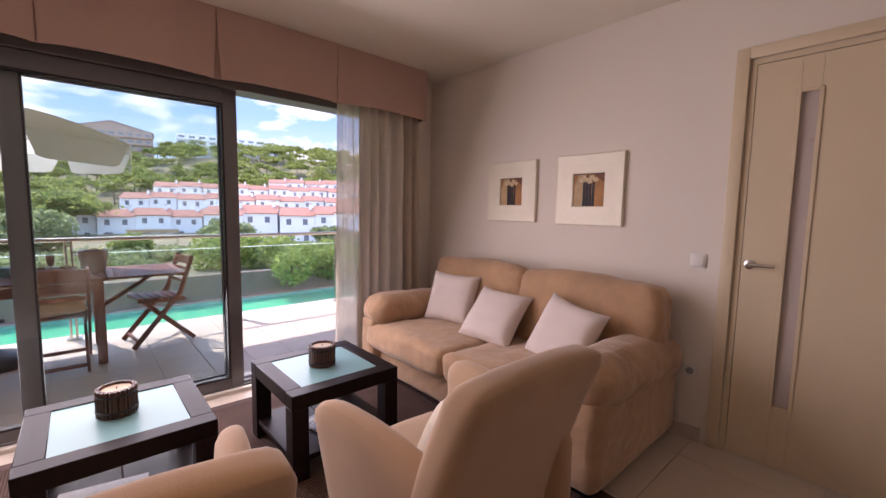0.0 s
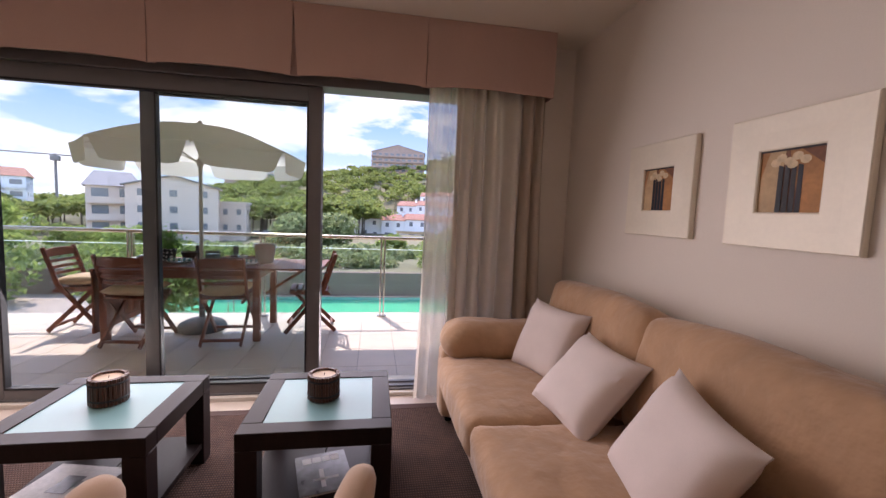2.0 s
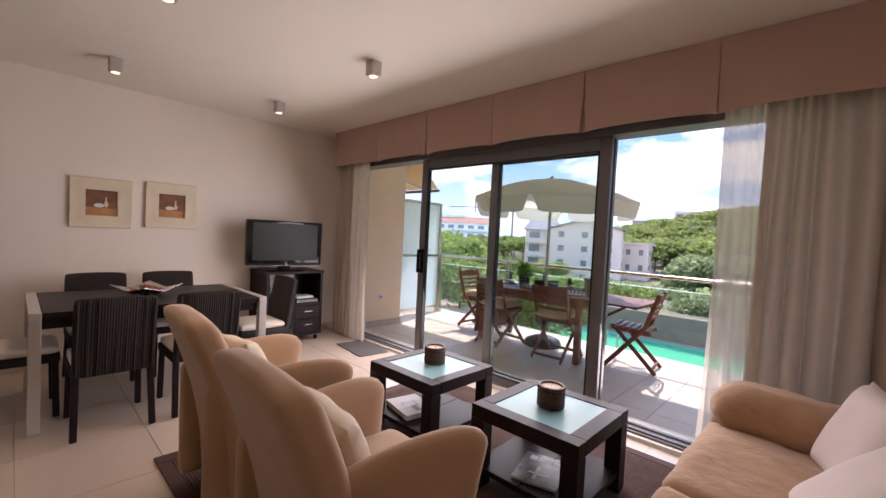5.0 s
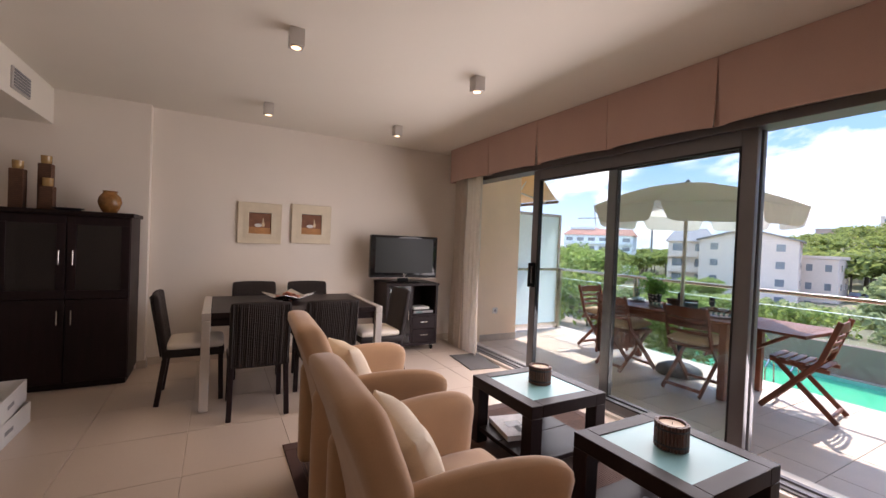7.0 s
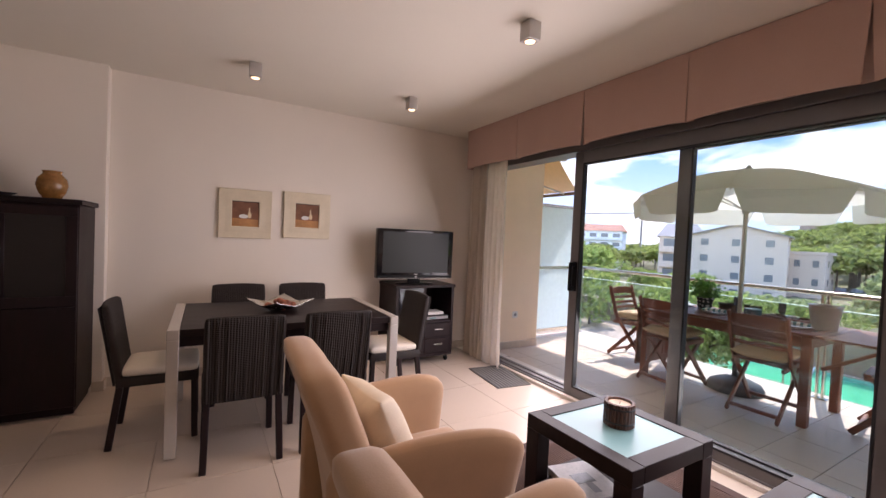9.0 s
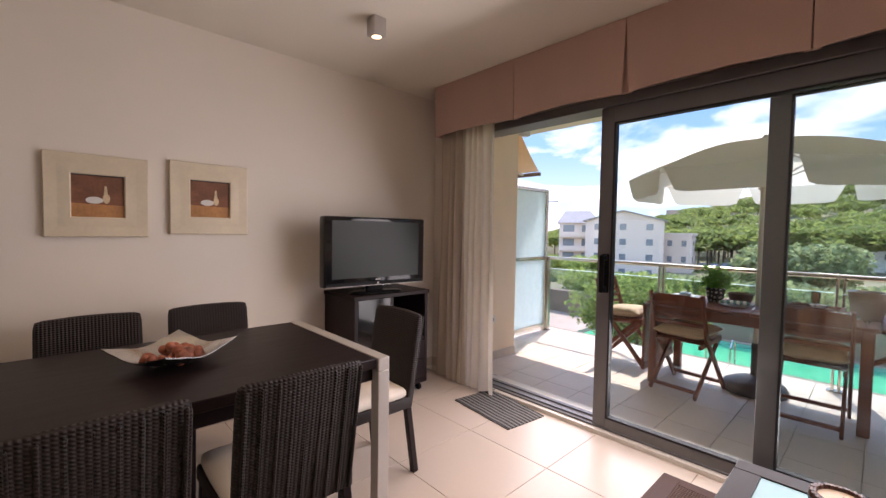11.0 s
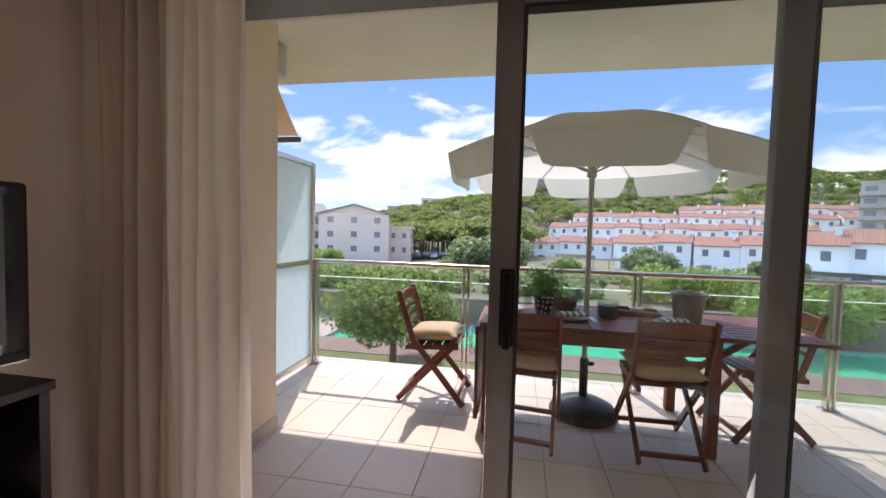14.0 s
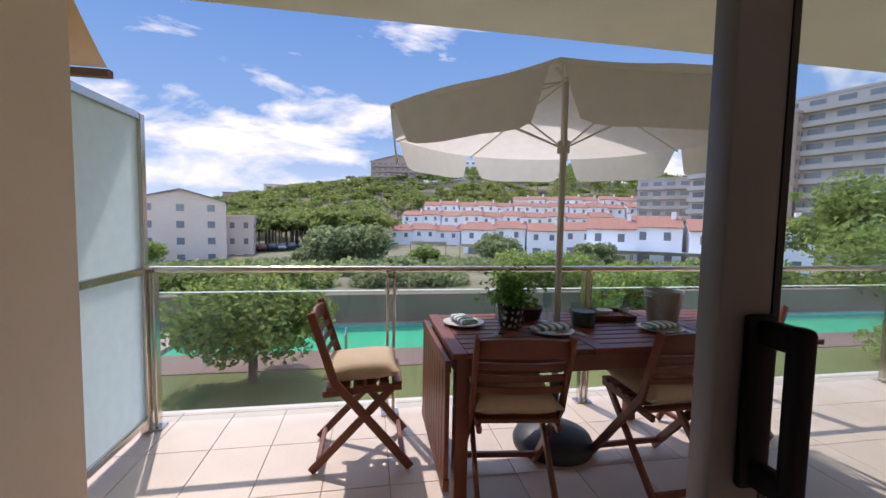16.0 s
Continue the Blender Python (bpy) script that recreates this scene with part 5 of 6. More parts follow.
for k, (x, y, rz, lab) in enumerate(((-1.60, 5.16, -90, "red teak folding chair at the table's end"), (-0.875, 4.68, -7, "red teak folding chair drawn up to the table"),
                                     (-0.06, 4.69, 1, "red teak folding chair turned slightly at the table"), (0.685, 5.08, 97, "red teak folding chair beside the raised leaf"))):
    folding_chair(x, y, rz, lab)
    if k < 3:
        seat_cushion(x, y, rz, "khaki seat cushion on a folding chair", 50 + k)

um = thing("parasol", (-0.455, 5.08, 0), "cream octagonal parasol with a scalloped valance", "parasol")
part("base", lathe([(0.235, 0.0), (0.24, 0.03), (0.22, 0.07), (0.14, 0.11), (0.05, 0.135), (0.035, 0.14)], 32), STONE_BASE, um)
part("sleeve", rod((0, 0, 0.12), (0, 0, 0.42), 0.030), STONE_BASE, um)
part("knob", rod((0.03, 0, 0.38), (0.07, 0, 0.38), 0.018, 0.014), STONE_BASE, um)
part("pole", rod((0, 0, 0.30), (0, 0, 2.15), 0.019), POLE, um)
part("finial", move(lathe([(0.022, 0), (0.030, 0.012), (0.026, 0.03), (0.012, 0.05)], 16), pose(0, 0, 2.155)), POLE, um)
N, R = 8, 1.06
can = bmesh.new()
for k in range(N):
    a0, a1 = 2 * math.pi * k / N + 0.30, 2 * math.pi * (k + 1) / N + 0.30
    S, T = 8, 8
    pan = []
    for j in range(S + 1):
        w = j / S
        row = []
        for i in range(T + 1):
            u = i / T
            c = Vector((math.cos(a0), math.sin(a0), 0)).lerp(Vector((math.cos(a1), math.sin(a1), 0)), u) * R * max(w, 0.02)
            bulge = 4 * u * (1 - u)
            c.z = 2.165 - 0.30 * w ** 1.75 - 0.015 * bulge * w
            row.append(can.verts.new(c))
        pan.append(row)
    for r0, r1 in zip(pan, pan[1:]):
        for i in range(T):
            can.faces.new((r0[i], r1[i], r1[i + 1], r0[i + 1]))
    val = bmesh.new()
    low = []
    for i in range(T + 1):
        u = 0.03 + 0.94 * i / T
        c = Vector((math.cos(a0), math.sin(a0), 0)).lerp(Vector((math.cos(a1), math.sin(a1), 0)), u) * R
        drop = 0.195 - 0.02 * abs(2 * i / T - 1) ** 6 + 0.01 * noise.noise(Vector((k * 2, u * 4, 0)))
        tuck = 0.06 * (u - 0.5) * (abs(2 * u - 1) ** 2)
        taper = 1 - 0.14 * abs(2 * u - 1) ** 3
        side = (Vector((math.cos(a1), math.sin(a1), 0)) - Vector((math.cos(a0), math.sin(a0), 0))) * R * (-tuck + (u - 0.5) * (taper - 1))
        out = side + c.normalized() * (0.03 * noise.noise(Vector((k, u * 3, 5))) - 0.02)
        low.append((val.verts.new((c.x, c.y, 1.865 - 0.012 * 4 * u * (1 - u))), val.verts.new((c.x + out.x * 0.5, c.y + out.y * 0.5, 1.865 - drop * 0.55)), val.verts.new((c.x + out.x, c.y + out.y, 1.865 - drop))))
    for (p0, q0, r0), (p1, q1, r1) in zip(low, low[1:]):
        val.faces.new((p0, q0, q1, p1))
        val.faces.new((q0, r0, r1, q1))
    part("valance", val, CANVAS, um, "scalloped cream valance", angle=180)
part("canopy", can, CANVAS, um, "cream canvas canopy")
hub = part("hub", rod((0, 0, 1.74), (0, 0, 1.81), 0.035), POLE, um)
for k in range(N):
    a = 2 * math.pi * k / N + 0.30
    d = Vector((math.cos(a), math.sin(a), 0))
    rb = part("rib", bar(d * 0.03 + Vector((0, 0, 2.14)), d * R * 0.99 + Vector((0, 0, 1.85)), 0.012, 0.008, 0.002, (-d.y, d.x, 0)), POLE, um)
    part("strut", rod(d * 0.03 + Vector((0, 0, 1.78)), d * 0.58 + Vector((0, 0, 2.035)), 0.005, n=6), POLE, rb)

# ---- laid table ----


def place_setting(x, y, rz):
    ob = thing("plate", (x, y, TZ), "white ceramic plate on the garden table", "plate", rz, "plates")
    part("plate", lathe([(0.075, 0.0), (0.08, 0.003), (0.115, 0.016), (0.118, 0.020), (0.112, 0.019), (0.078, 0.008), (0.004, 0.006)], 32), CERAMIC, ob)
    na = thing("napkin", (x, y, TZ + 0.021), "folded green-striped napkin on a plate", "napkin", rz + 12, "napkins")
    bm = soft(0.20, 0.09, 0.022, 0.009, 0.006, 8, 0.003, x * 9)
    part("cloth", move(bm, pose(0, 0, 0.0115)), NAPKIN, na)
    for n, dx in (("knife", 0.135), ("fork", 0.155)):
        ct = thing(n, (x + dx * math.cos(radians(rz)), y + dx * math.sin(radians(rz)), TZ), f"stainless steel {n} beside the plate", "cutlery", rz)
        part("handle", box(-0.005, 0.005, -0.10, 0.0, 0.0, 0.004, 0.0015, 1), CHROME, ct)
        part("blade" if n == "knife" else "tines", box(-0.008, 0.008, 0.0, 0.09, 0.0, 0.003, 0.001, 1), CHROME, ct)


place_setting(-1.02, 5.10, 90)
place_setting(-0.58, 4.88, 0)
place_setting(0.06, 4.86, 0)


def flute(x, y):
    ob = thing("wine_glass", (x, y, TZ), "clear stemmed glass on the garden table", "glass", group="stemmed glasses")
    part("foot", lathe([(0.032, 0.0), (0.032, 0.002), (0.005, 0.006), (0.004, 0.07)], 20), THIN, ob)
    part("bowl", lathe([(0.004, 0.07), (0.022, 0.085), (0.029, 0.12), (0.027, 0.18), (0.0255, 0.18), (0.0275, 0.12), (0.020, 0.088), (0.003, 0.075)], 20, cap=False), THIN, ob)


for p in ((-0.88, 4.88), (-0.50, 5.12), (-0.08, 4.98)):
    flute(*p)
pp = thing("pot_plant", (-0.76, 5.04, TZ), "bushy green herb in a speckled pot", "plant")
part("pot", lathe([(0.052, 0.0), (0.060, 0.01), (0.075, 0.11), (0.079, 0.115), (0.079, 0.125), (0.071, 0.125), (0.066, 0.10)], 24), SPECKLE, pp)
rngp = np.random.default_rng(4)
leaves("foliage", np.column_stack([rngp.normal(0, 0.062, 900), rngp.normal(0, 0.062, 900), 0.13 + np.abs(rngp.normal(0.07, 0.06, 900))]), 0.020, LEAF_POT, pp, 4, 0.5)
cd = thing("candle_jar", (-0.32, 5.02, TZ), "dark teal candle in a wide glass jar", "candle")
part("jar", lathe([(0.066, 0.0), (0.070, 0.004), (0.072, 0.12), (0.069, 0.12), (0.067, 0.01)], 28), THIN, cd)
part("wax", lathe([(0.064, 0.008), (0.066, 0.01), (0.067, 0.085), (0.02, 0.083), (0.003, 0.083)], 24), TEAL_WAX, cd)
bk = thing("ice_bucket", (0.20, 5.02, TZ), "galvanised metal ice bucket", "bucket")
part("bucket", lathe([(0.078, 0.0), (0.082, 0.004), (0.108, 0.19), (0.114, 0.195), (0.112, 0.203), (0.104, 0.198), (0.078, 0.01)], 32), ZINC, bk)
for s in (-1, 1):
    part("handle", rod((s * 0.104, -0.03, 0.165), (s * 0.128, 0.03, 0.165), 0.006, n=8), ZINC, bk)
tr = thing("serving_tray", (-0.10, 5.19, TZ), "wooden serving tray with a small bowl", "tray", -8)
part("board", box(-0.17, 0.17, -0.12, 0.12, 0.004, 0.016, 0.003, 1), WICKER, tr)
for a, b, c, d in ((-0.17, 0.17, -0.12, -0.108), (-0.17, 0.17, 0.108, 0.12), (-0.17, -0.158, -0.108, 0.108), (0.158, 0.17, -0.108, 0.108)):
    part("rim", box(a, b, c, d, 0.016, 0.038, 0.003, 1), TEAK, tr)
sb = thing("small_bowl", (-0.08, 5.20, TZ + 0.016), "small cream bowl on the tray", "bowl")
part("bowl", lathe([(0.03, 0.0), (0.035, 0.004), (0.055, 0.032), (0.052, 0.032), (0.03, 0.008)], 24), CERAMIC, sb)
bs = thing("bread_basket", (-0.60, 5.20, TZ), "brown wicker bread basket", "basket")
part("basket", lathe([(0.07, 0.0), (0.078, 0.004), (0.098, 0.075), (0.102, 0.08), (0.095, 0.08), (0.072, 0.01)], 28), WICKER, bs)

# ---- garden, pool, distance ----
GZ = -1.80


def height(x, y):
    """The lie of the land: lawn, then a fall to the houses, then the wooded hill."""
    d = math.hypot(x, y)
    z = GZ
    if y > 15.4:
        z = -1.15 - 3.8 * min(1, max(0, (d - 20) / 48)) - 2.2 * min(1, max(0, (-x - 0.05 * d) / 60)) * min(1, max(0, (d - 30) / 50))
    az = math.degrees(math.atan2(x, y))
    crest = -0.5
    for c, w, h in ((8, 22, 21), (28, 20, 20), (55, 22, 12), (-12, 14, 6), (-40, 16, -6)):
        crest += h * math.exp(-((az - c) / w) ** 2)
    t = min(1, max(0, (d - 120) / 190))
    z += (crest + 6) * (t * t * (3 - 2 * t))
    return z


def land():
    """One sheet of ground: polar grid from the lawn's far wall to the horizon."""
    bm = bmesh.new()
    radii = [15.4, 18, 22, 28, 36, 46, 58, 72, 88, 105, 122, 140, 160, 180, 200, 222, 245, 270, 300, 335, 380, 450, 600, 1000, 2200, 4500]
    angs = [radians(a) for a in range(-100, 101, 4)]
    rows = []
    for r in radii:
        row = []
        for a in angs:
            x, y = r * math.sin(a), r * math.cos(a)
            if r < 24:
                y = max(15.42, y) if r > 15.4 else 15.42
            z = height(x, max(y, 15.5)) if r < 600 else (height(x, y) * (0.4 if r < 2000 else 0) - (6 if r > 2000 else 0))
            row.append(bm.verts.new((x, y, z + (0.5 * noise.noise(Vector((x * 0.05, y * 0.05, 0))) if r > 40 else 0))))
        rows.append(row)
    for a, b in zip(rows, rows[1:]):
        for i in range(len(angs) - 1):
            bm.faces.new((a[i], a[i + 1], b[i + 1], b[i]))
    return bm


structure("ground", land(), HILLSOIL, "scrubby ground rising to a wooded hill", "ground")
PX0, PX1, PY0, PY1 = -6.3, 22.0, 12.7, 15.15
bm = box(-40, 40, 5.85, PY0 - 1.2, GZ - 0.6, GZ, 0)
structure("lawn", bm, GRASS, "mown garden lawn below the terrace", "lawn", False)
structure("pool_deck", box(-40, PX1 + 2, PY0 - 1.2, PY0, GZ - 0.6, GZ + 0.02), DECK, "red-brown pool deck", "deck", False)
bm = box(-40, PX0, PY0, 15.3, GZ - 0.6, GZ + 0.02)
box(PX0, PX1 + 2, PY1, 15.3, GZ - 0.6, GZ + 0.03, bm=bm)
structure("pool_surround", bm, COPING, "stone paving round the pool", "paving", False)
bm = box(PX0, PX1, PY1, PY1 + 0.02, GZ - 1.3, GZ - 0.0)
box(PX0, PX1, PY0, PY1, GZ - 1.4, GZ - 1.3, bm=bm)
structure("pool_basin", bm, POOL_TILE, "pale turquoise tiled pool basin", "pool", False)
structure("water", box(PX0 + 0.01, PX1 - 0.01, PY0 + 0.01, PY1 - 0.01, GZ - 0.9, GZ - 0.10), WATER, "green turquoise pool water", "water", False)
structure("garden_wall", box(-40, 40, 15.3, 15.55, GZ - 0.5, -0.92, 0.02, 1), GARDEN_WALL, "brown rendered garden wall behind the pool", "wall", False)
ld = thing("pool_ladder", (-2.35, PY0, GZ), "stainless steel pool ladder rails", "pool ladder")
for s in (-0.25, 0.25):
    pts = [(s, -0.35, 0.0), (s, -0.34, 0.45), (s, -0.15, 0.62), (s, 0.10, 0.50), (s, 0.16, -0.3)]
    bm = None
    for p, q in zip(pts, pts[1:]):
        bm = rod(p, q, 0.02, n=8, bm=bm)
    part("rail", bm, STEEL, ld)


def tree(x, y, z, trunk_h, crown, n, leaf_size, material, label, seed, flat=0.7, shape=5, name="tree"):
    """Tapered trunk that forks into limbs, and a crown of many leaves in uneven clumps."""
    rng = np.random.default_rng(seed)
    ob = thing(name, (x, y, z), label, "tree")
    r0 = 0.035 * crown + 0.04
    bm = rod((0, 0, -0.3), (0.05 * crown * rng.normal(), 0.03, trunk_h), r0, r0 * 0.65, 10)
    cs, rs = [], []
    for k in range(shape + 4):
        a = rng.uniform(0, 6.283)
        d = crown * 0.62 * math.sqrt(rng.uniform(0.02, 1))
        h = trunk_h + crown * flat * (0.55 + 0.35 * rng.uniform(-1, 1) - 0.30 * (d / crown) ** 2)
        cs.append((d * math.cos(a), d * math.sin(a), h))
        rs.append(crown * rng.uniform(0.30, 0.48))
        bm = rod((0, 0, trunk_h * 0.92), (cs[-1][0] * 0.8, cs[-1][1] * 0.8, h * 0.96), r0 * 0.45, r0 * 0.12, 7, bm=bm)
    part("trunk", bm, BARK, ob)
    leaves("crown", clump_points(rng, cs, rs, n, 0.75), leaf_size, material, ob, seed)
    return ob


tree(-3.75, 11.0, GZ, 0.82, 1.72, 10000, 0.075, LEAF_MID, "small round-headed garden tree by the pool", 11, 0.54, 11)


def hedge(x0, x1, y, z, w, h, n, size, material, label, seed, name="hedge"):
    rng = np.random.default_rng(seed)
    ob = thing(name, ((x0 + x1) / 2, y, z), label, "hedge" if name == "hedge" else "shrub")
    k = max(2, int((x1 - x0) / (w * 0.5)))
    cs = [((x0 - x1) / 2 + (x1 - x0) * (i + 0.5) / k + rng.normal() * 0.1, rng.normal() * w * 0.15, h * rng.uniform(0.45, 0.62)) for i in range(k)]
    rs = [max(w, h) * rng.uniform(0.46, 0.60) for _ in range(k)]
    bm = None
    for c in cs[::2]:
        bm = rod((c[0], c[1], -0.1), (c[0], c[1], h * 0.5), 0.05, 0.02, 6, bm=bm)
    part("stem", bm, BARK, ob)
    leaves("foliage", clump_points(rng, cs, rs, n, min(1.0, h / w)), size, material, ob, seed)


# shrubs beyond the wall
hedge(3.6, 7.2, 18.2, -1.4, 1.5, 1.45, 3500, 0.11, LEAF_BRIGHT, "clipped bright green garden hedge", 21)
hedge(5.6, 8.4, 14.95, -1.4, 1.2, 1.3, 3600, 0.09, LEAF_BRIGHT, "bright green rounded shrub by the pool", 22, "shrub")
hedge(-2.0, 2.0, 18.5, -1.5, 1.6, 0.9, 2600, 0.13, LEAF_GREY, "loose grey-green garden shrubs beyond the wall", 23, "shrub")
hedge(-10.0, -3.0, 18.5, -1.5, 1.8, 1.1, 4200, 0.13, LEAF_MID, "dense green garden hedge", 24)
hedge(8.0, 16.0, 17.5, -1.4, 1.8, 1.3, 4200, 0.13, LEAF_MID, "green garden hedge behind the wall", 25)
hedge(-24.0, -9.0, 13.5, GZ, 2.2, 2.2, 7000, 0.16, LEAF_MID, "tall green hedge of shrubs", 26)
hedge(10.0, 14.0, 10.0, GZ, 1.4, 1.0, 2500, 0.08, LEAF_BRIGHT, "low clipped green hedge on the lawn", 27)
hedge(17.0, 30.0, 15.9, GZ, 3.5, 3.4, 7000, 0.17, LEAF_MID, "tall dark green hedge", 28)
tree(9.2, 36, -2.8, 1.0, 2.5, 3600, 0.20, LEAF_GREY, "grey-green olive tree with a loose crown", 31)
tree(-3.6, 33, -2.8, 1.2, 3.6, 9000, 0.20, LEAF_GREY, "spreading green garden tree", 32)
tree(-6.0, 38, -3.0, 0.8, 2.2, 3000, 0.24, LEAF_GREY, "half-bare grey-green garden tree", 33)
tree(2.6, 36, -2.9, 0.8, 1.6, 2400, 0.2, LEAF_MID, "broad-leaved green garden tree", 34)
tree(17.0, 34, -2.8, 0.9, 2.0, 3000, 0.2, LEAF_GREY, "olive tree in front of the houses", 35)
tree(26.0, 28, -2.6, 1.0, 2.4, 3200, 0.2, LEAF_MID, "green tree in front of the houses", 36)
tree(31.0, 26, -2.0, 2.5, 5.0, 5200, 0.26, LEAF_MID, "tall green tree below the tower block", 37)
tree(38.0, 22, -2.0, 2.6, 5.4, 5200, 0.26, LEAF_GREY, "tall grey-green tree below the tower block", 38)
for k, (x, y) in enumerate(((-26, 34), (-33, 44), (-40, 38), (-48, 52), (-30, 58), (-56, 60), (-20, 26), (-38, 62))):
    tree(x, y, height(x, y), 1.2, 3.2 + 0.5 * (k % 3), 3600, 0.24, LEAF_MID if k % 2 else LEAF_BRIGHT, "leafy green tree beyond the garden", 60 + k)

# scrub between the garden and the houses
rng = np.random.default_rng(77)
pts = []
for k in range(850):
    a = radians(rng.uniform(-62, 66))
    r = rng.uniform(21, 64)
    x, y = r * math.sin(a), r * math.cos(a)
    if y < 19:
        continue
    z = height(x, y)
    w = rng.uniform(0.4, 1.05)
    pts.append(clump_points(rng, [(x, y, z + w * 0.35), (x + w * 0.6, y, z + w * 0.3)], [w * 0.7, w * 0.6], 80, 0.8))
tagged(leaves("scrub", np.concatenate(pts), 0.24, LEAF_GREY, None, 78), "mixed green garden scrub", "shrubs", kind="stuff")

# wooded hill
pts = []
for k in range(2600):
    a = radians(rng.uniform(-60, 75))
    r = rng.uniform(118, 345) if k > 220 else rng.uniform(100, 116)
    a = a if k > 220 else radians(rng.uniform(-17, 1))
    az = math.degrees(a)
    x, y = r * math.sin(a), r * math.cos(a)
    if 0 < az < 45 and r < 172:
        continue
    z = height(x, y)
    h, w = rng.uniform(4.5, 8), rng.uniform(2.6, 4.6)
    if k <= 220:
        h = rng.uniform(5.0, 7.0)
    cs = [(x + rng.normal() * w * 0.5, y + rng.normal() * w * 0.5, z + h + rng.uniform(-0.6, 0.8)) for _ in range(5)]
    pts.append(clump_points(rng, cs, [w * rng.uniform(0.5, 0.8) for _ in range(5)], 150, 0.42, 0.3))
tagged(leaves("pine_wood", np.concatenate(pts), 0.78, LEAF_PINE, None, 79, 0.7), "umbrella pine wood covering the hill", "trees", kind="stuff")
sv, sf = [], []
for k in range(0, len(pts), 3):
    c = pts[k].mean(axis=0)
    zb = height(c[0], c[1])
    i = len(sv)
    for dx in (-0.2, 0.2):
        sv += [(c[0] + dx, c[1] - 0.2, zb - 0.5), (c[0] + dx * 0.6, c[1] - 0.1, c[2])]
    sv += [(c[0], c[1] + 0.3, zb - 0.5), (c[0], c[1] + 0.2, c[2])]
    sf += [(i, i + 2, i + 3, i + 1), (i + 2, i + 4, i + 5, i + 3), (i + 4, i, i + 1, i + 5)]
me = bpy.data.meshes.new("pine_trunks")
me.from_pydata(sv, [], sf)
tagged(part_mesh("pine_trunks", me, BARK, None, "", False), "bare trunks of the pine wood", "tree trunks", kind="stuff")

# ---- car park below the pines ----


def parked_car(paint, label):
    ob = thing("parked_car", (0, 0, 0), label, "car", group="parked cars")
    part("body", box(-2.05, 2.05, -0.85, 0.85, 0.28, 0.88, 0.18, 3), paint, ob)
    bm = box(-1.25, 1.0, -0.75, 0.75, 0.86, 1.44, 0.0)
    for v in bm.verts:
        if v.co.z > 1.2:
            v.co.x = v.co.x * 0.72 - 0.05
            v.co.y *= 0.85
    bmesh.ops.bevel(bm, geom=bm.edges[:], offset=0.08, segments=2, profile=0.5, affect="EDGES")
    part("cabin", bm, PANE_DARK, ob, "dark car glazing")
    for x in (-1.3, 1.3):
        for y in (-0.8, 0.8):
            w = part("wheel", rod((x, y - 0.1, 0.31), (x, y + 0.1, 0.31), 0.31, n=16), GASKET, ob)
            part("rim", rod((x, y - 0.11, 0.31), (x, y + 0.11, 0.31), 0.18, n=10), SILVER, w)
    return ob


paints = [(mat("car_paint_black", (0.02, 0.02, 0.023), 0.3, var=0.1, bump=0), "dark parked car under the pines"), (mat("car_paint_silver", (0.4, 0.41, 0.43), 0.3, 0.4, var=0.05, bump=0), "silver parked car under the pines"), (mat("car_paint_red", (0.22, 0.03, 0.025), 0.3, var=0.05, bump=0), "dark red car parked by the block")]
protos = [None, None, None]
for k in range(11):
    az = -14.2 + 1.15 * k
    x, y, z = 96 * math.sin(radians(az)), 96 * math.cos(radians(az)), 0
    m = pose(x, y, height(x, y) + 0.25, 0, 0, 84 - az + 5 * math.sin(k * 3))
    i = 2 if k == 0 else (1 if k % 4 == 2 else 0)
    if protos[i] is None:
        protos[i] = parked_car(*paints[i])
        protos[i].matrix_basis = m
    else:
        copy_thing(protos[i], m)

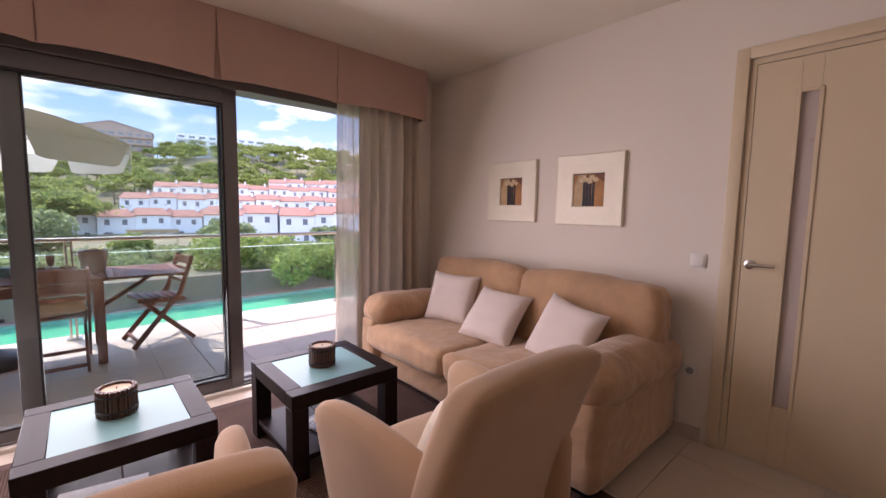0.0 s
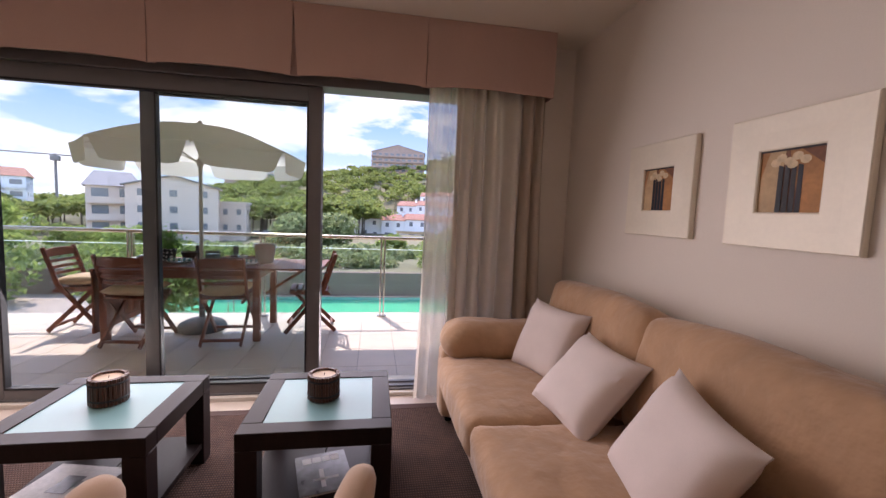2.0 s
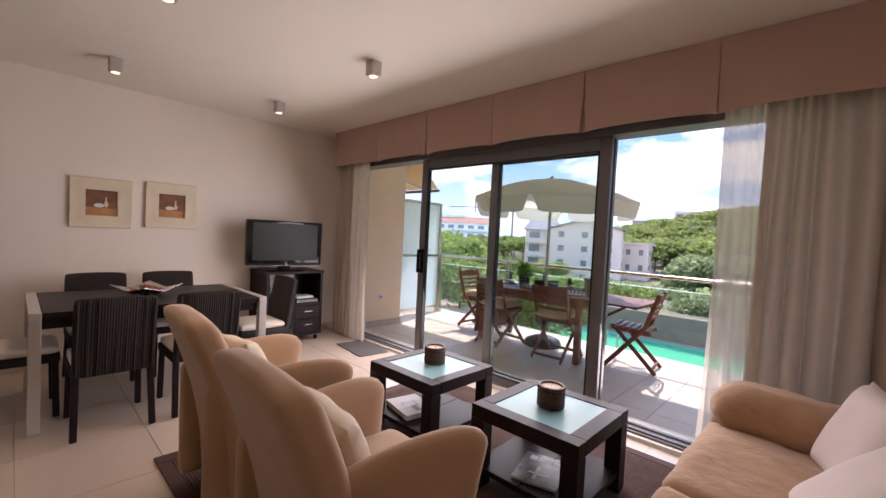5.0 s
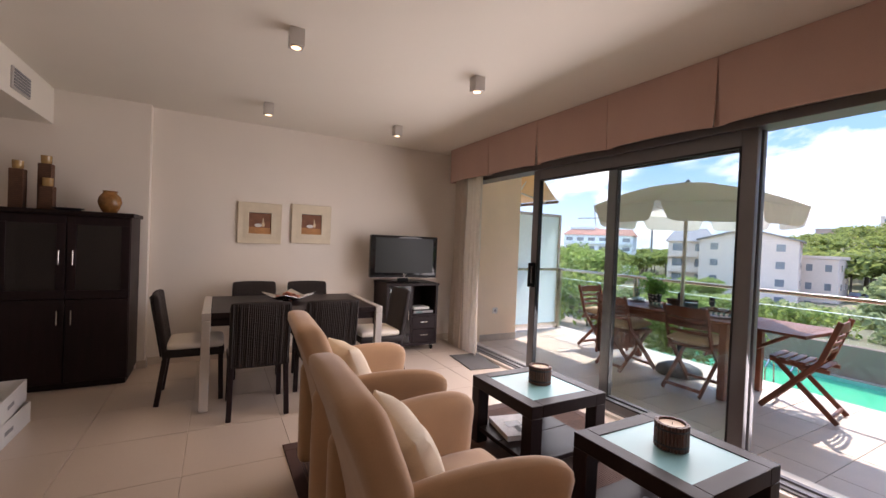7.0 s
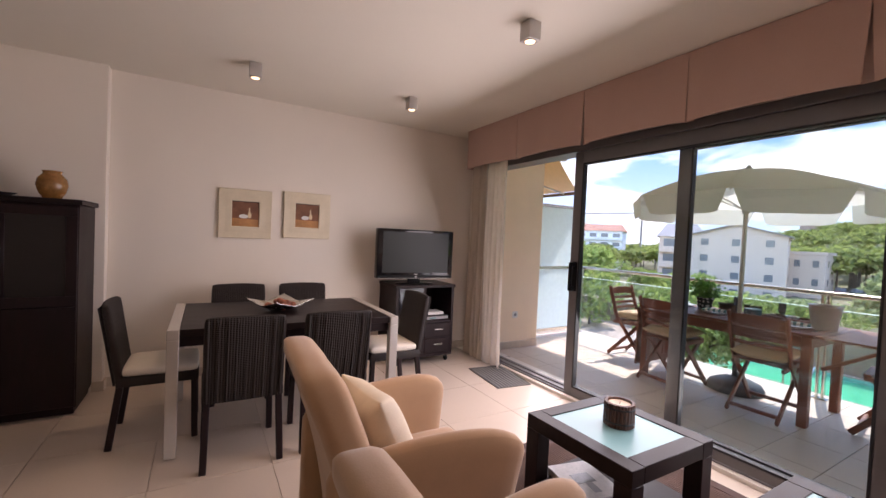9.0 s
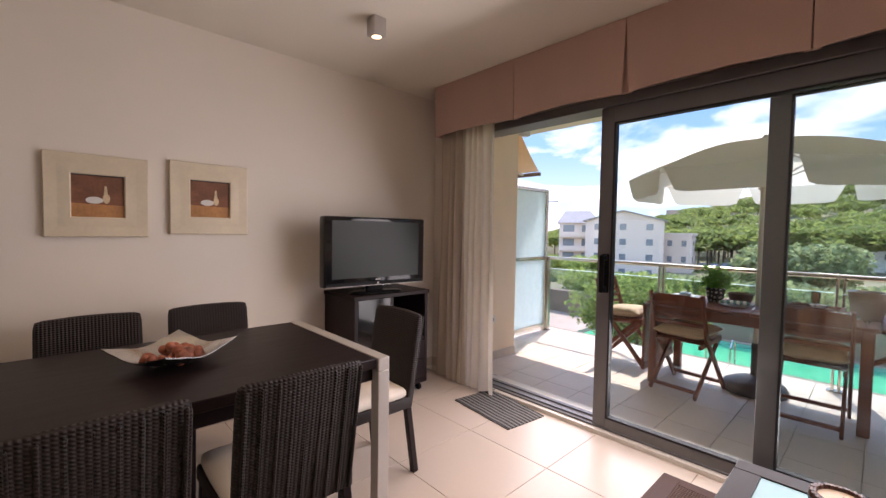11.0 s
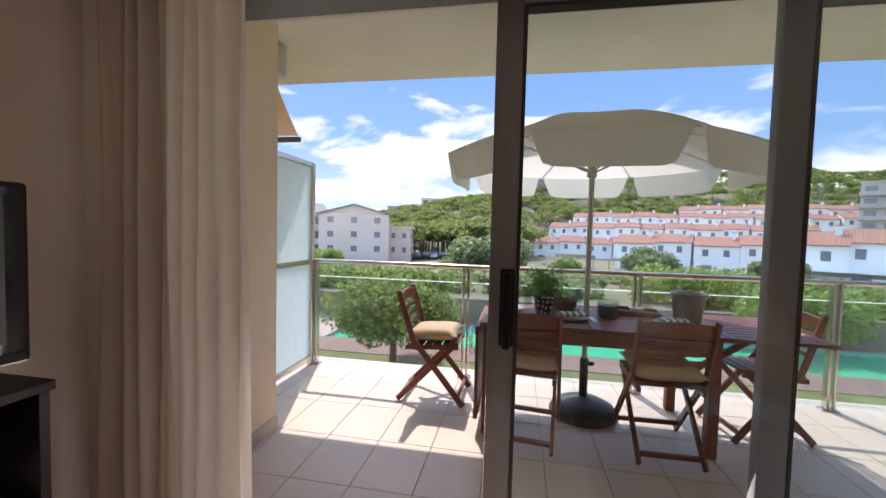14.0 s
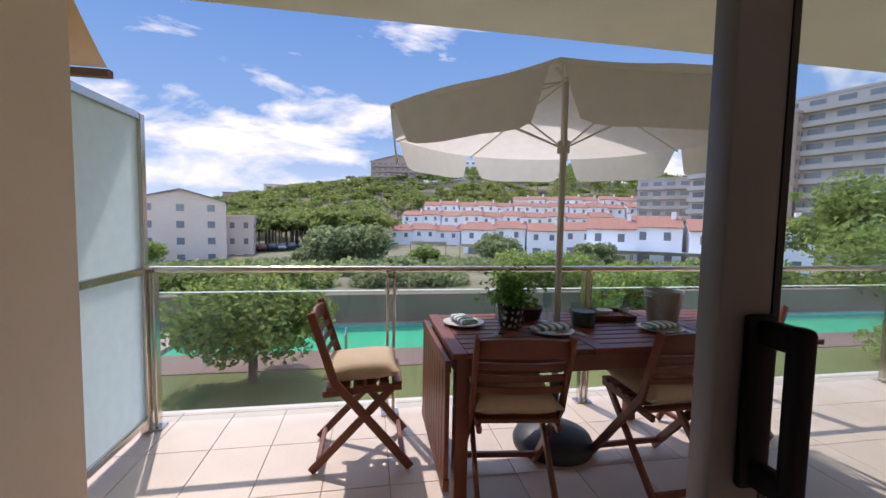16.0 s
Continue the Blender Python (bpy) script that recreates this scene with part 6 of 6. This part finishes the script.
# ---- white houses ----


def house(w, d, h, label):
    """A two-storey white house, ridge along x, front towards -y."""
    ob = thing("terrace_house", (0, 0, 0), label, "house", group="white terrace houses")
    bm = bmesh.new()
    x, y, e, r = w / 2, d / 2, h, h + 1.35
    v = [bm.verts.new(p) for p in ((-x, -y, -7), (x, -y, -7), (x, y, -7), (-x, y, -7), (-x, -y, e), (x, -y, e), (x, y, e), (-x, y, e), (-x, 0, r), (x, 0, r))]
    for f in ((0, 1, 5, 4), (2, 3, 7, 6), (1, 2, 6, 9, 5), (3, 0, 4, 8, 7)):
        bm.faces.new([v[i] for i in f])
    part("wall", bm, HOUSE_WHITE, ob, smooth=False)
    for s in (-1, 1):
        p0, p1 = Vector((0, 0, r + 0.10)), Vector((0, s * (y + 0.35), e - 0.06))
        bm = bmesh.new()
        vs = [bm.verts.new((sx * (x + 0.15), p.y, p.z + dz)) for dz in (0, 0.14) for sx in (-1, 1) for p in (p0, p1)]
        for f in ((0, 1, 3, 2), (4, 6, 7, 5), (1, 5, 7, 3), (0, 4, 5, 1), (2, 3, 7, 6)):
            bm.faces.new([vs[i] for i in f])
        bmesh.ops.recalc_face_normals(bm, faces=bm.faces[:])
        part("roof", bm, ROOF_TILE, ob, "terracotta tiled roof", smooth=False)
    ch = part("chimney", box(x - 1.1, x - 0.55, -1.2, -0.6, r - 1.0, r + 0.85, 0.03, 1), HOUSE_WHITE, ob)
    part("chimney_cap", box(x - 1.2, x - 0.45, -1.3, -0.5, r + 0.9, r + 1.0), ROOF_TILE, ch)
    for wx, wz, ww, wh in ((-w * 0.25, e - 1.7, 0.85, 1.1), (w * 0.22, e - 1.7, 0.85, 1.1), (-w * 0.22, 0.1, 1.5, 2.1), (w * 0.25, 0.7, 0.9, 1.1)):
        wi = part("window", box(wx - ww / 2 - 0.08, wx + ww / 2 + 0.08, -y - 0.05, -y + 0.02, wz - 0.08, wz + wh + 0.08), HOUSE_WHITE, ob)
        part("pane", box(wx - ww / 2, wx + ww / 2, -y - 0.06, -y - 0.03, wz, wz + wh), PANE_DARK, wi)
    return ob


proto = house(6.2, 8.0, 5.4, "white two-storey terrace house with terracotta roof")
rows_h = [  # range, azimuth from, to, ground height, turn
    (66, 30, 47, -4.7, -34), (86, 14, 31, -5.6, -24), (112, -3, 20, -6.6, -8), (130, 5, 31, -2.4, -20), (150, 8, 36, 1.4, -16), (166, 20, 37, 4.6, -24)]
first = True
for r, a0, a1, z, turn in rows_h:
    step = math.degrees(6.25 / r) / max(0.5, math.cos(radians((a0 + a1) / 2 + turn)))
    a = a0
    k = 0
    while a <= a1:
        x, y = r * math.sin(radians(a)), r * math.cos(radians(a))
        c = radians((a0 + a1) / 2)
        # a straight row square to its own middle direction, stepped in twos
        t = (a - (a0 + a1) / 2) / step * 6.25
        th = radians(turn)
        x = r * math.sin(c) + t * math.cos(th)
        y = r * math.cos(c) + t * math.sin(th) + 1.2 * (k % 3 == 1)
        m = pose(x, y, z + 0.35 * (k % 2), 0, 0, turn)
        if first:
            proto.matrix_basis = m
            first = False
        else:
            copy_thing(proto, m)
        a += step
        k += 1
for k, (x, y, rz, w) in enumerate(((36, 49, -34, 9.0), (29.5, 53, -34, 7.0), (15, 63, -24, 6.0), (8, 70, -12, 6.0))):
    s = thing("sun_sail", (x, y, -2.3), "pale patio awning in front of the houses", "awning", rz)
    part("cloth", move(box(-w / 2, w / 2, -1.5, 1.5, 0, 0.08), pose(0, 0, 0, -12, 0, 0)), HOUSE_WHITE if k < 3 else CREAM_RENDER, s)
    part("post", rod((-w / 2 + 0.1, -1.4, -2.6), (-w / 2 + 0.1, -1.4, -0.2), 0.05, n=6), BARK, s)
    part("post", rod((w / 2 - 0.1, -1.4, -2.6), (w / 2 - 0.1, -1.4, -0.2), 0.05, n=6), BARK, s)

# ---- apartment blocks and hotels ----


def block(x, y, z, rz, w, d, floors, wall, label, fh=3.0, bays=6, balconies=True, roof=None, name="apartment_building", gable=False):
    """Front towards -y: bays of windows in recessed dark panes, balcony slabs and a roof."""
    ob = thing(name, (x, y, z), label, "building", rz)
    H = floors * fh
    part("wall", box(-w / 2, w / 2, -d / 2, d / 2, -8, H, 0.05, 1), wall, ob)
    if roof and gable:
        g = bmesh.new()
        a, b, r = w / 2, d / 2, H + 0.13 * w
        vs = [g.verts.new(p) for p in ((-a, -b, H), (a, -b, H), (0, -b, r), (-a, b, H), (a, b, H), (0, b, r))]
        for f in ((0, 1, 2), (4, 3, 5), (0, 3, 4, 1)):
            g.faces.new([vs[i] for i in f])
        part("gable", g, wall, ob, smooth=False)
        for s in (-1, 1):
            part("roof", bar((s * (a + 0.5), 0, H - 0.1), (0, 0, r + 0.12), d + 1.0, 0.22, 0.02, (0, 1, 0)), roof, ob, smooth=False)
    elif roof:
        bm = bmesh.new()
        vs = [bm.verts.new(p) for p in ((-w / 2 - 0.5, -d / 2 - 0.5, H), (w / 2 + 0.5, -d / 2 - 0.5, H), (w / 2 + 0.5, d / 2 + 0.5, H), (-w / 2 - 0.5, d / 2 + 0.5, H), (-w / 2 + 1, 0, H + 2.6), (w / 2 - 1, 0, H + 2.6))]
        for f in ((0, 1, 5, 4), (1, 2, 5), (2, 3, 4, 5), (3, 0, 4), (3, 2, 1, 0)):
            bm.faces.new([vs[i] for i in f])
        part("roof", bm, roof, ob, smooth=False)
    else:
        part("parapet", box(-w / 2 - 0.2, w / 2 + 0.2, -d / 2 - 0.2, d / 2 + 0.2, H, H + 0.5), wall, ob)
    bw = w / bays
    for f in range(floors):
        if balconies:
            b = part("balcony", box(-w / 2, w / 2, -d / 2 - 1.2, -d / 2, f * fh - 0.12, f * fh + 0.08), wall, ob)
            part("parapet", box(-w / 2, w / 2, -d / 2 - 1.25, -d / 2 - 1.15, f * fh + 0.08, f * fh + 0.95), wall, b)
        for k in range(bays):
            cx = -w / 2 + bw * (k + 0.5)
            ww = min(bw * 0.34, 1.1) if not balconies else bw * 0.6
            z0, z1 = (f * fh + 0.1, f * fh + 2.3) if balconies else (f * fh + 1.0, f * fh + 2.1)
            wi = part("window", box(cx - ww / 2 - 0.1, cx + ww / 2 + 0.1, -d / 2 - 0.06, -d / 2 + 0.05, z0 - 0.1, z1 + 0.1), wall, ob)
            part("pane", box(cx - ww / 2, cx + ww / 2, -d / 2 - 0.08, -d / 2 - 0.02, z0, z1), PANE_DARK, wi)
    # side windows
    n = max(2, int(d / 4))
    for f in range(floors):
        for k in range(n):
            cy = -d / 2 + d / n * (k + 0.5)
            for s in (-1, 1):
                wi = part("window", box(min(s * (w / 2 - 0.05), s * (w / 2 + 0.07)), max(s * (w / 2 - 0.05), s * (w / 2 + 0.07)), cy - 0.55, cy + 0.55, f * fh + 0.95, f * fh + 2.15), wall, ob)
                part("pane", box(min(s * (w / 2 + 0.04), s * (w / 2 + 0.09)), max(s * (w / 2 + 0.04), s * (w / 2 + 0.09)), cy - 0.42, cy + 0.42, f * fh + 1.05, f * fh + 2.05), PANE_DARK, wi)
    return ob


def polar(az, r, el, eye=1.34):
    """A place seen from the terrace at an azimuth, distance and elevation."""
    return r * math.sin(radians(az)) - 1.0, r * math.cos(radians(az)) + 2.0, eye + r * math.tan(radians(el))


x, y, z = polar(-22.5, 84, -5.6)
block(x, y, z, 18, 13, 10, 4, BLOCK_CREAM, "cream four-storey apartment block with a grey gabled roof", 2.7, 3, False, BLOCK_GREY, gable=True)
x, y, z = polar(-28.5, 88, -5.6)
block(x, y, z, 30, 7, 11, 4, BLOCK_CREAM, "balcony wing of the cream apartment block", 2.7, 2, True, BLOCK_GREY)
x, y, z = polar(-17.0, 92, -5.6)
block(x, y, z, 10, 7, 10, 3, BLOCK_CREAM, "lower wing of the cream apartment block", 3.0, 3, False, None)
x, y, z = polar(-39.5, 165, -1.5)
block(x, y, z, 30, 24, 14, 3, HOUSE_WHITE, "white apartment block among trees", 3.2, 6, True, ROOF_TILE)
x, y, z = polar(-41.5, 170, 1.9)
block(x, y, z, 30, 9, 9, 1, HOUSE_WHITE, "white rooftop storey of the block", 2.6, 2, False)
x, y, z = polar(-9.2, 290, 2.9)
block(x, y, z, 10, 44, 14, 2, BLOCK_CREAM, "low pale building on the hill", 3.2, 7, True)
x, y, z = polar(-16.0, 300, 2.2)
block(x, y, z, 10, 22, 14, 1, BLOCK_BRICK, "low reddish building on the hill", 4.0, 4, False)
x, y, z = polar(3.6, 262, 4.3)
block(x, y, z, -8, 32, 16, 5, BLOCK_BRICK, "brown hotel with balconies on the hilltop", 3.2, 9, True, BLOCK_GREY, "hotel", True)
x, y, z = polar(14.0, 285, 6.3)
block(x, y, z, -12, 46, 14, 3, HOUSE_WHITE, "white flat-roofed hotel on the hill", 3.0, 9, True, None, "hotel")
x, y, z = polar(19.5, 300, 6.2)
block(x, y, z, -12, 9, 9, 3, HOUSE_WHITE, "white tower at the end of the hotel", 3.4, 2, False)
x, y, z = polar(40.5, 150, -1.5)
block(x, y, z, -48, 26, 16, 6, BLOCK_CONCRETE, "terraced apartment block with long balconies", 3.0, 7, True, None)
x, y, z = polar(52.5, 118, -1.2)
block(x, y, z, -70, 48, 15, 10, BLOCK_CONCRETE, "tall apartment tower with rows of balconies", 2.85, 11, True, None)
x, y, z = polar(49.5, 110, -1.2)
block(x, y, z, -70, 2.4, 3, 9, BLOCK_BRICK, "brick stair tower of the apartment block", 2.8, 1, False, None)

def palm(x, y, z, h, seed):
    """A ringed trunk with a head of drooping feathered fronds."""
    rng = random.Random(seed)
    ob = thing("palm_tree", (x, y, z), "tall palm tree with a shaggy green head", "tree", group="palms")
    bm = None
    for k in range(10):
        bm = rod((0, 0, h * k / 10), (0, 0, h * (k + 1) / 10), 0.22 - 0.006 * k, 0.19 - 0.006 * k, 8, bm=bm)
    part("trunk", bm, BARK, ob)
    for k in range(18):
        a, up, ln = rng.uniform(0, 6.28), rng.uniform(-0.5, 0.9), rng.uniform(1.7, 2.4)
        d, n = Vector((math.cos(a), math.sin(a), 0)), Vector((-math.sin(a), math.cos(a), 0))
        bm = bmesh.new()
        rows = []
        for i in range(9):
            u = i / 8
            c = d * ln * u * (1 - 0.25 * u) + Vector((0, 0, h + up * u * 1.4 - 1.5 * u * u))
            w = 0.36 * math.sin(math.pi * min(1, 0.08 + 0.9 * u)) * (0.55 if i % 2 else 1.0)
            rows.append([bm.verts.new(c - n * w - Vector((0, 0, 0.2 * w))), bm.verts.new(c), bm.verts.new(c + n * w - Vector((0, 0, 0.2 * w)))])
        for p, q in zip(rows, rows[1:]):
            bm.faces.new((p[0], p[1], q[1], q[0]))
            bm.faces.new((p[1], p[2], q[2], q[1]))
        part("frond", bm, LEAF_MID, ob)


for az, r, h, seed in ((46.2, 76, 11.0, 1), (48.4, 78, 11.4, 2), (49.8, 74, 8.6, 3)):
    x, y, z = polar(az, r, -3.0)
    palm(x, y, z, h, seed)

# crane beyond the white block
cr = thing("tower_crane", polar(-33.5, 200, -1.0), "distant blue tower crane", "crane", 20)
part("mast", box(-0.35, 0.35, -0.35, 0.35, 0, 19), BLOCK_GREY, cr)
part("jib", box(-34, 8, -0.2, 0.2, 18.4, 18.8), BLOCK_GREY, cr)
part("cab", box(-1.2, 1.2, -1.2, 1.2, 16.5, 18.2), BLOCK_GREY, cr)


def sky_mat():
    """Blue sky that pales to the horizon, with broken fair-weather cloud."""
    m = bpy.data.materials.new("distant_sky")
    m.use_nodes = True
    nt = m.node_tree
    nt.nodes.remove(nt.nodes["Principled BSDF"])
    tc = nt.nodes.new("ShaderNodeTexCoord")
    sp = nt.nodes.new("ShaderNodeSeparateXYZ")
    nt.links.new(tc.outputs["Object"], sp.inputs[0])
    hr = nt.nodes.new("ShaderNodeMapRange")
    hr.inputs["From Min"].default_value, hr.inputs["From Max"].default_value = 0, 1900
    nt.links.new(sp.outputs["Z"], hr.inputs["Value"])
    ramp = nt.nodes.new("ShaderNodeValToRGB")
    ramp.color_ramp.elements[0].color = (0.62, 0.76, 0.90, 1)
    ramp.color_ramp.elements[1].color = (0.13, 0.29, 0.65, 1)
    mid = ramp.color_ramp.elements.new(0.38)
    mid.color = (0.25, 0.44, 0.77, 1)
    nt.links.new(hr.outputs["Result"], ramp.inputs["Fac"])
    mp = nt.nodes.new("ShaderNodeMapping")
    mp.inputs["Scale"].default_value = (1 / 900, 1 / 900, 1 / 330)
    mp.inputs["Location"].default_value = (1.7, 0.4, 0.35)
    nt.links.new(tc.outputs["Object"], mp.inputs["Vector"])
    n = nt.nodes.new("ShaderNodeTexNoise")
    n.inputs["Scale"].default_value, n.inputs["Detail"].default_value, n.inputs["Roughness"].default_value = 1.0, 9, 0.55
    n.inputs["Distortion"].default_value = 0.3
    nt.links.new(mp.outputs["Vector"], n.inputs["Vector"])
    r = nt.nodes.new("ShaderNodeMapRange")
    r.inputs["From Min"].default_value, r.inputs["From Max"].default_value = 0.46, 0.60
    low = nt.nodes.new("ShaderNodeMath")
    low.operation = "MULTIPLY_ADD"
    nt.links.new(hr.outputs["Result"], low.inputs[0])
    low.inputs[1].default_value = -0.12
    nt.links.new(n.outputs["Fac"], low.inputs[2])
    nt.links.new(low.outputs[0], r.inputs["Value"])
    mx = nt.nodes.new("ShaderNodeMix")
    mx.data_type = "RGBA"
    mx.inputs["B"].default_value = (1.0, 1.0, 1.0, 1)
    nt.links.new(r.outputs["Result"], mx.inputs["Factor"])
    nt.links.new(ramp.outputs["Color"], mx.inputs["A"])
    e = nt.nodes.new("ShaderNodeEmission")
    e.inputs["Strength"].default_value = 1.0
    nt.links.new(mx.outputs["Result"], e.inputs["Color"])
    nt.links.new(e.outputs[0], nt.nodes["Material Output"].inputs["Surface"])
    return m


bm = bmesh.new()
lo, hi = [], []
for k in range(41):
    a = radians(-88 + 176 * k / 40)
    lo.append(bm.verts.new((3600 * math.sin(a), 3600 * math.cos(a), -120)))
    hi.append(bm.verts.new((3600 * math.sin(a), 3600 * math.cos(a), 2300)))
for k in range(40):
    bm.faces.new((lo[k], lo[k + 1], hi[k + 1], hi[k]))
structure("backdrop_sky", bm, sky_mat(), "blue sky with scattered white clouds", "sky")

# ---- tiles ----
lay_tiles(floor, -2.80, 2.84, -2.60, 3.30, 0.60, 0.60, -0.40, 0.90, 0.0015, 0.0, TILE_IN)
lay_tiles(terrace, -2.95, 4.5, 3.62, 5.80, 0.335, 0.466, -2.115, 3.90, 0.002, 0.0, TILE_OUT)
